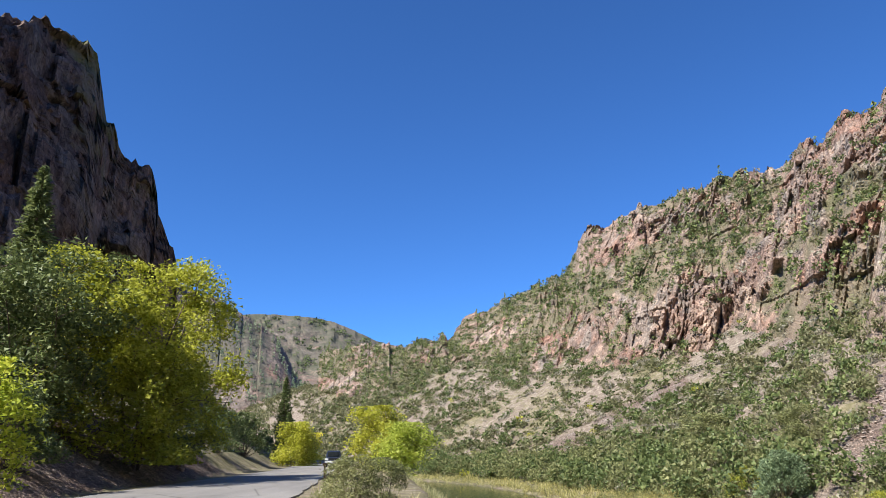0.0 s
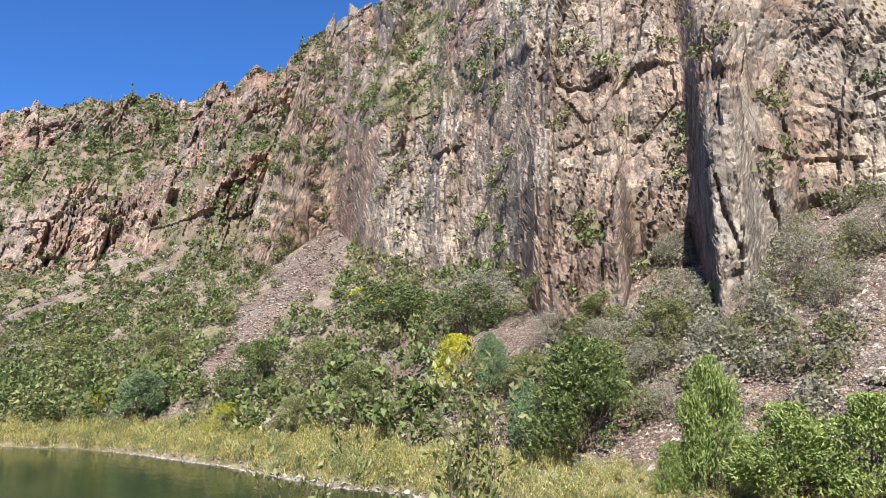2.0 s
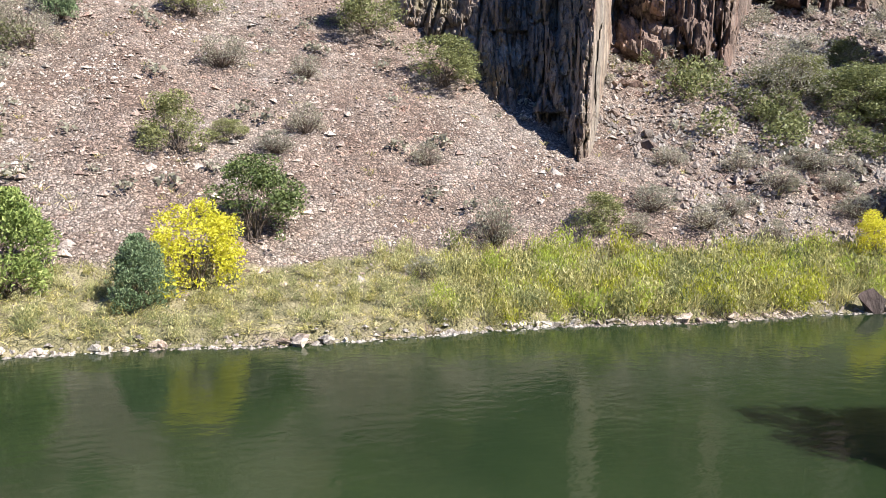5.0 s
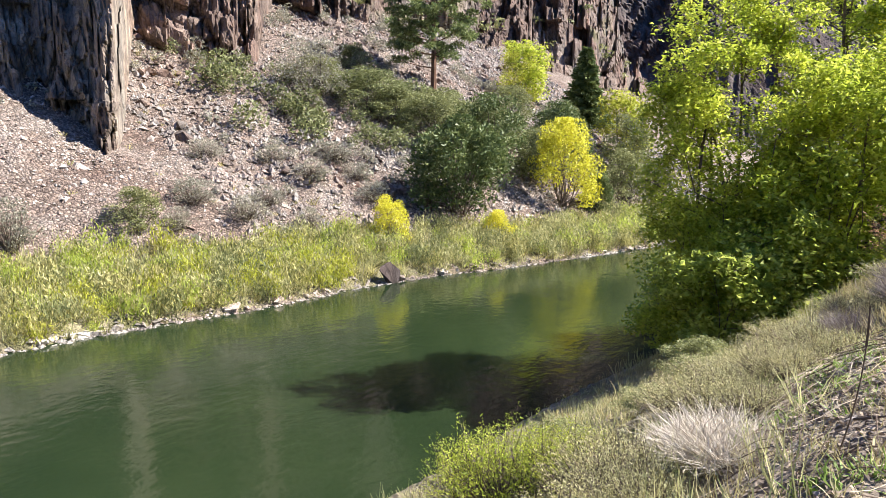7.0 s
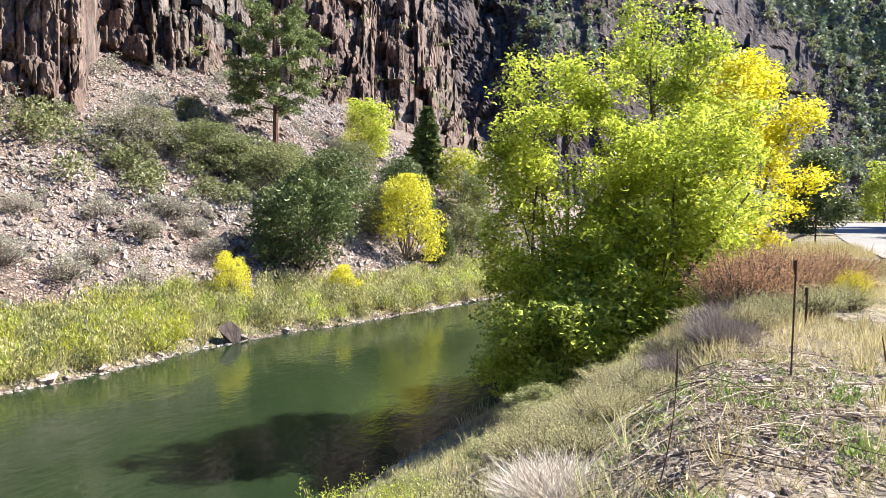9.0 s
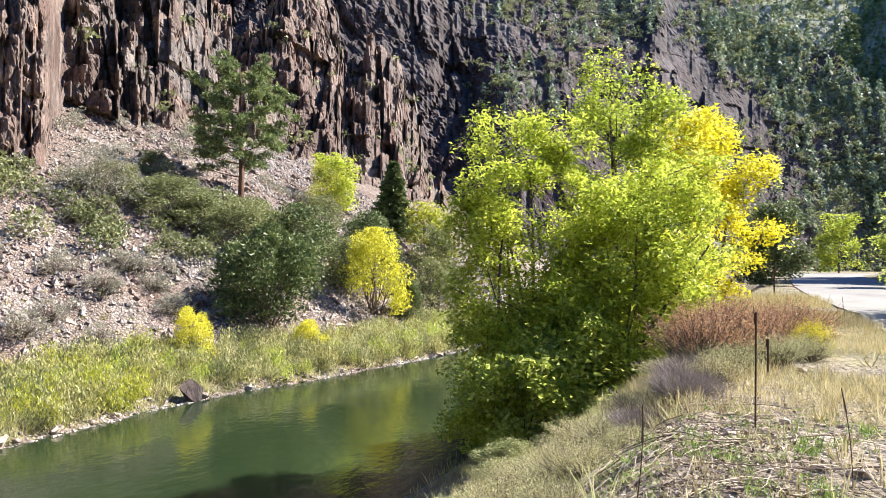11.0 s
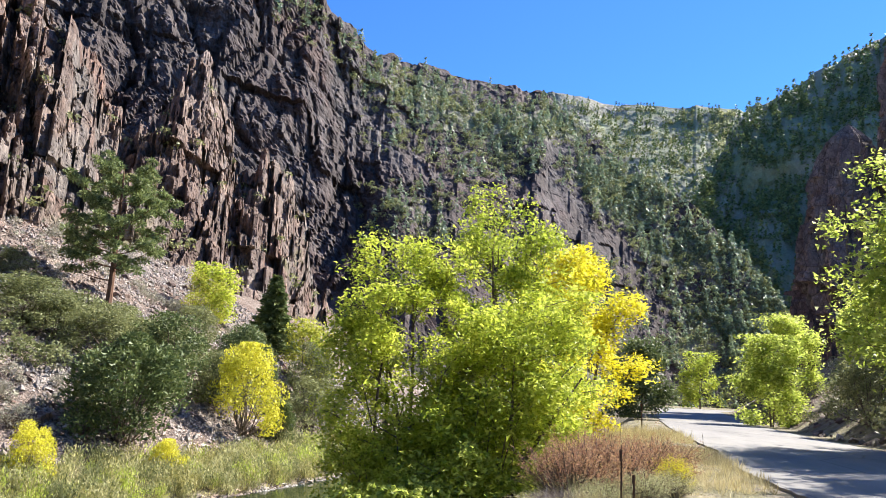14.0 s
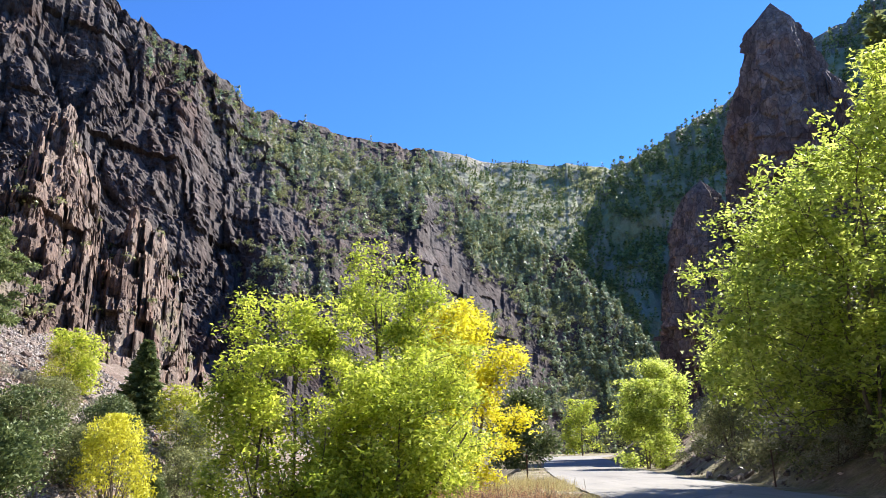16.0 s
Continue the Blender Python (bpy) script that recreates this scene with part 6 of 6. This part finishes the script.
def post(x, y, height, label, thick=0.03):
    """A T-section steel post with a small reflector on its head."""
    ob = new("roadside_post")
    v, f = [], []
    for w, d, ox in ((thick, 0.006, 0.0), (0.006, thick, 0.0)):
        box = np.array([(sx * w / 2 + ox, sy * d / 2 + (thick / 2 if d > w else 0), sz) for sx in (-1, 1) for sy in (-1, 1) for sz in (-0.2, height)])
        v.append((box, np.array([(0, 1, 3, 2), (4, 6, 7, 5), (0, 4, 5, 1), (2, 3, 7, 6), (0, 2, 6, 4), (1, 5, 7, 3)])))
    part("shaft", bar_mesh(v, STEEL, "shaft"), ob)
    box = np.array([(sx * thick * 0.9, -0.012 + sy * 0.006, height - 0.06 + sz * 0.05) for sx in (-1, 1) for sy in (-1, 1) for sz in (-1, 1)])
    part("reflector", bar_mesh([(box, np.array([(0, 1, 3, 2), (4, 6, 7, 5), (0, 4, 5, 1), (2, 3, 7, 6), (0, 2, 6, 4), (1, 5, 7, 3)]))], STEEL, "reflector"), ob, "small dull reflector")
    ob.matrix_basis = pose(x, y, float(ground_height(x, y)), 1.5, -1.0, 25)
    return tagged(ob, label, "post", "posts along the road")


post(-0.38, -7.4, 1.1, "thin rusty steel post on the road verge", 0.013)
post(-0.75, -10.7, 0.55, "short rusty steel post on the road verge", 0.025)
post(-2.9, -34.3, 1.35, "dark steel marker post at the road edge", 0.07)
post(-4.6, 28.4, 1.25, "dark steel marker post at the road edge", 0.07)
post(-12.9, -31.5, 1.5, "dark steel marker post at the road edge", 0.06)


def stalk(x, y, height, tilt, turn, seed, label):
    rng = np.random.RandomState(seed)
    p, r = limb((0, 0, -0.05), (0.12 * height, 0, height), 0.005, 0.003, rng, 0.05, 10)
    pieces = [tube(p, r, 5), tube(p[7:], np.linspace(0.0075, 0.004, 3), 6)]
    ob = new("dead_stalk", bar_mesh(pieces, DEAD, "dead_stalk"))
    ob.matrix_basis = pose(x, y, float(ground_height(x, y)), tilt, 0, turn)
    return tagged(ob, label, "stalk", "dead stalks on the verge")


stalk(0.5, -4.3, 0.85, -4, 180, 1, "tall dead mullein stalk on the verge")
stalk(0.1, -10.9, 0.8, 5, 40, 2, "short dead stalk on the verge")
stalk(-0.9, -5.9, 0.7, 8, 100, 3, "short dead stalk on the verge")
stalk(-3.4, -21.0, 0.8, 8, 100, 4, "short dead stalk on the verge")


def litter(name, count, seed, material, length, thick, label):
    """Dead stems lying on the bare soil of the verge."""
    rng = np.random.RandomState(seed)
    pieces = []
    for k in range(count):
        x, y = 0.35 + rng.normal() * 0.8, -6.0 + rng.normal() * 1.8
        if math.hypot(x, y) < 2.2:
            continue
        a = radians(60) + rng.normal() * 0.7
        n = length * (0.4 + rng.rand())
        t = np.linspace(-0.5, 0.5, 5)
        px, py = x + np.cos(a) * n * t, y + np.sin(a) * n * t
        pz = ground_height(px, py) + 0.015 + 0.05 * rng.rand() + 0.10 * rng.rand() ** 3 * (t + 0.5)
        pieces.append(tube(np.stack([px, py, pz + 0.01 * rng.normal(size=5)], 1), np.linspace(thick, thick * 0.5, 5), 4))
    ob = new(name, make_mesh(name, *join(pieces), material))
    tagged(ob, label, "stems", kind="stuff")


litter("dead_stems", 230, 330, PALE, 0.55, 0.004, "bleached dead stems lying on the bare verge")
litter("dead_stems", 190, 331, DEAD, 0.5, 0.005, "brown dead stems lying on the bare verge")
litter("dead_stems", 8, 332, DEAD, 1.4, 0.007, "long dead stalks lying on the bare verge")
rng = np.random.RandomState(333)
p = np.stack([0.2 + rng.normal(size=600) * 1.1, -6.4 + rng.normal(size=600) * 2.3, np.zeros(600)], 1)
p = p[np.hypot(p[:, 0], p[:, 1]) > 2]
p[:, 2] = ground_height(p[:, 0], p[:, 1])
rng = np.random.RandomState(336)
q = np.stack([0.35 + rng.normal(size=9000) * 0.75, -6.2 + rng.normal(size=9000) * 1.9, np.zeros(9000)], 1)
q = q[(np.hypot(q[:, 0], q[:, 1]) > 1.8) & (noise3(q[:, 0] / 0.5, q[:, 1] / 0.5, 8.8) > -0.25)]
q[:, 2] = ground_height(q[:, 0], q[:, 1]) + 0.012 + 0.02 * rng.rand(len(q))
ob = new("leaf_litter", make_mesh("leaf_litter", *leaf_faces(q, 0.024, rng, long=1.6, level=True), LEAF_LITTER))
tagged(ob, "dark dead leaves littering the verge", "litter", kind="stuff")
scatter("clods", arrays(STONES[8]), p, 0.02 + 0.04 * rng.rand(len(p)) + 0.12 * rng.rand(len(p)) ** 9, STONE, 334, "clods and small stones on the bare verge", "stones")


# ---- a vehicle on the road ----
PAINT = plain("dark_blue_paint", (0.03, 0.045, 0.09), 0.3, 3)
CHROME = plain("pale_bumper", (0.6, 0.6, 0.6), 0.3, 5)
TYRE = plain("black_rubber", (0.02, 0.02, 0.02), 0.9, 20)
GLASS = plain("dark_window_glass", (0.02, 0.025, 0.03), 0.05, 3)
LAMP = plain("headlamp_glass", (0.75, 0.76, 0.78), 0.15, 3)


def block(x0, x1, y0, y1, z0, z1, material, name, bevel=0.06, taper=0.0):
    bm = bmesh.new()
    bmesh.ops.create_cube(bm, size=1.0)
    for v in bm.verts:
        k = taper if v.co.z > 0 else 0.0
        v.co = Vector(((x0 + x1) / 2 + v.co.x * (x1 - x0) * (1 - k), (y0 + y1) / 2 + v.co.y * (y1 - y0) * (1 - k), (z0 + z1) / 2 + v.co.z * (z1 - z0)))
    bmesh.ops.bevel(bm, geom=bm.edges[:], offset=bevel, segments=2, affect="EDGES")
    me = bpy.data.meshes.new(name)
    bm.to_mesh(me)
    bm.free()
    me.materials.append(material)
    return me


def vehicle(x, y, turn):
    ob = new("pickup_truck")
    part("body", block(-0.95, 0.95, -2.5, 2.5, 0.45, 1.05, PAINT, "body", 0.1), ob)
    part("cab", block(-0.88, 0.88, -1.1, 1.2, 1.0, 1.8, PAINT, "cab", 0.1, 0.14), ob)
    part("windscreen", block(-0.7, 0.7, -1.1, -1.0, 1.12, 1.68, GLASS, "windscreen", 0.02, 0.05), ob, "dark windscreen")
    part("bumper", block(-0.95, 0.95, -2.62, -2.48, 0.45, 0.68, CHROME, "bumper", 0.03), ob, "pale front bumper")
    part("grille", block(-0.5, 0.5, -2.54, -2.48, 0.72, 0.96, TYRE, "grille", 0.01), ob)
    for s in (-1, 1):
        part("headlight", block(s * 0.75 - 0.18, s * 0.75 + 0.18, -2.54, -2.47, 0.74, 0.95, LAMP, "headlight", 0.02), ob, "clear headlight")
        for w in (-1.6, 1.6):
            me = make_mesh("wheel", *tube([(s * 0.98, w, 0.4), (s * 0.97, w, 0.4), (s * 0.72, w, 0.4), (s * 0.71, w, 0.4)], [0.05, 0.4, 0.4, 0.05], 18), TYRE)
            wheel = part("wheel", me, ob)
            part("rim", make_mesh("rim", *tube([(s * 0.985, w, 0.4), (s * 0.98, w, 0.4), (s * 0.97, w, 0.4)], [0.04, 0.22, 0.23], 14), CHROME), wheel, "pale wheel rim")
    ob.matrix_basis = pose(x, y, ROAD_Z + 0.02, 0, 0, turn)
    return tagged(ob, "dark blue pickup truck with pale bumper on the road", "truck")


vehicle(-13.2, 87.0, 8)
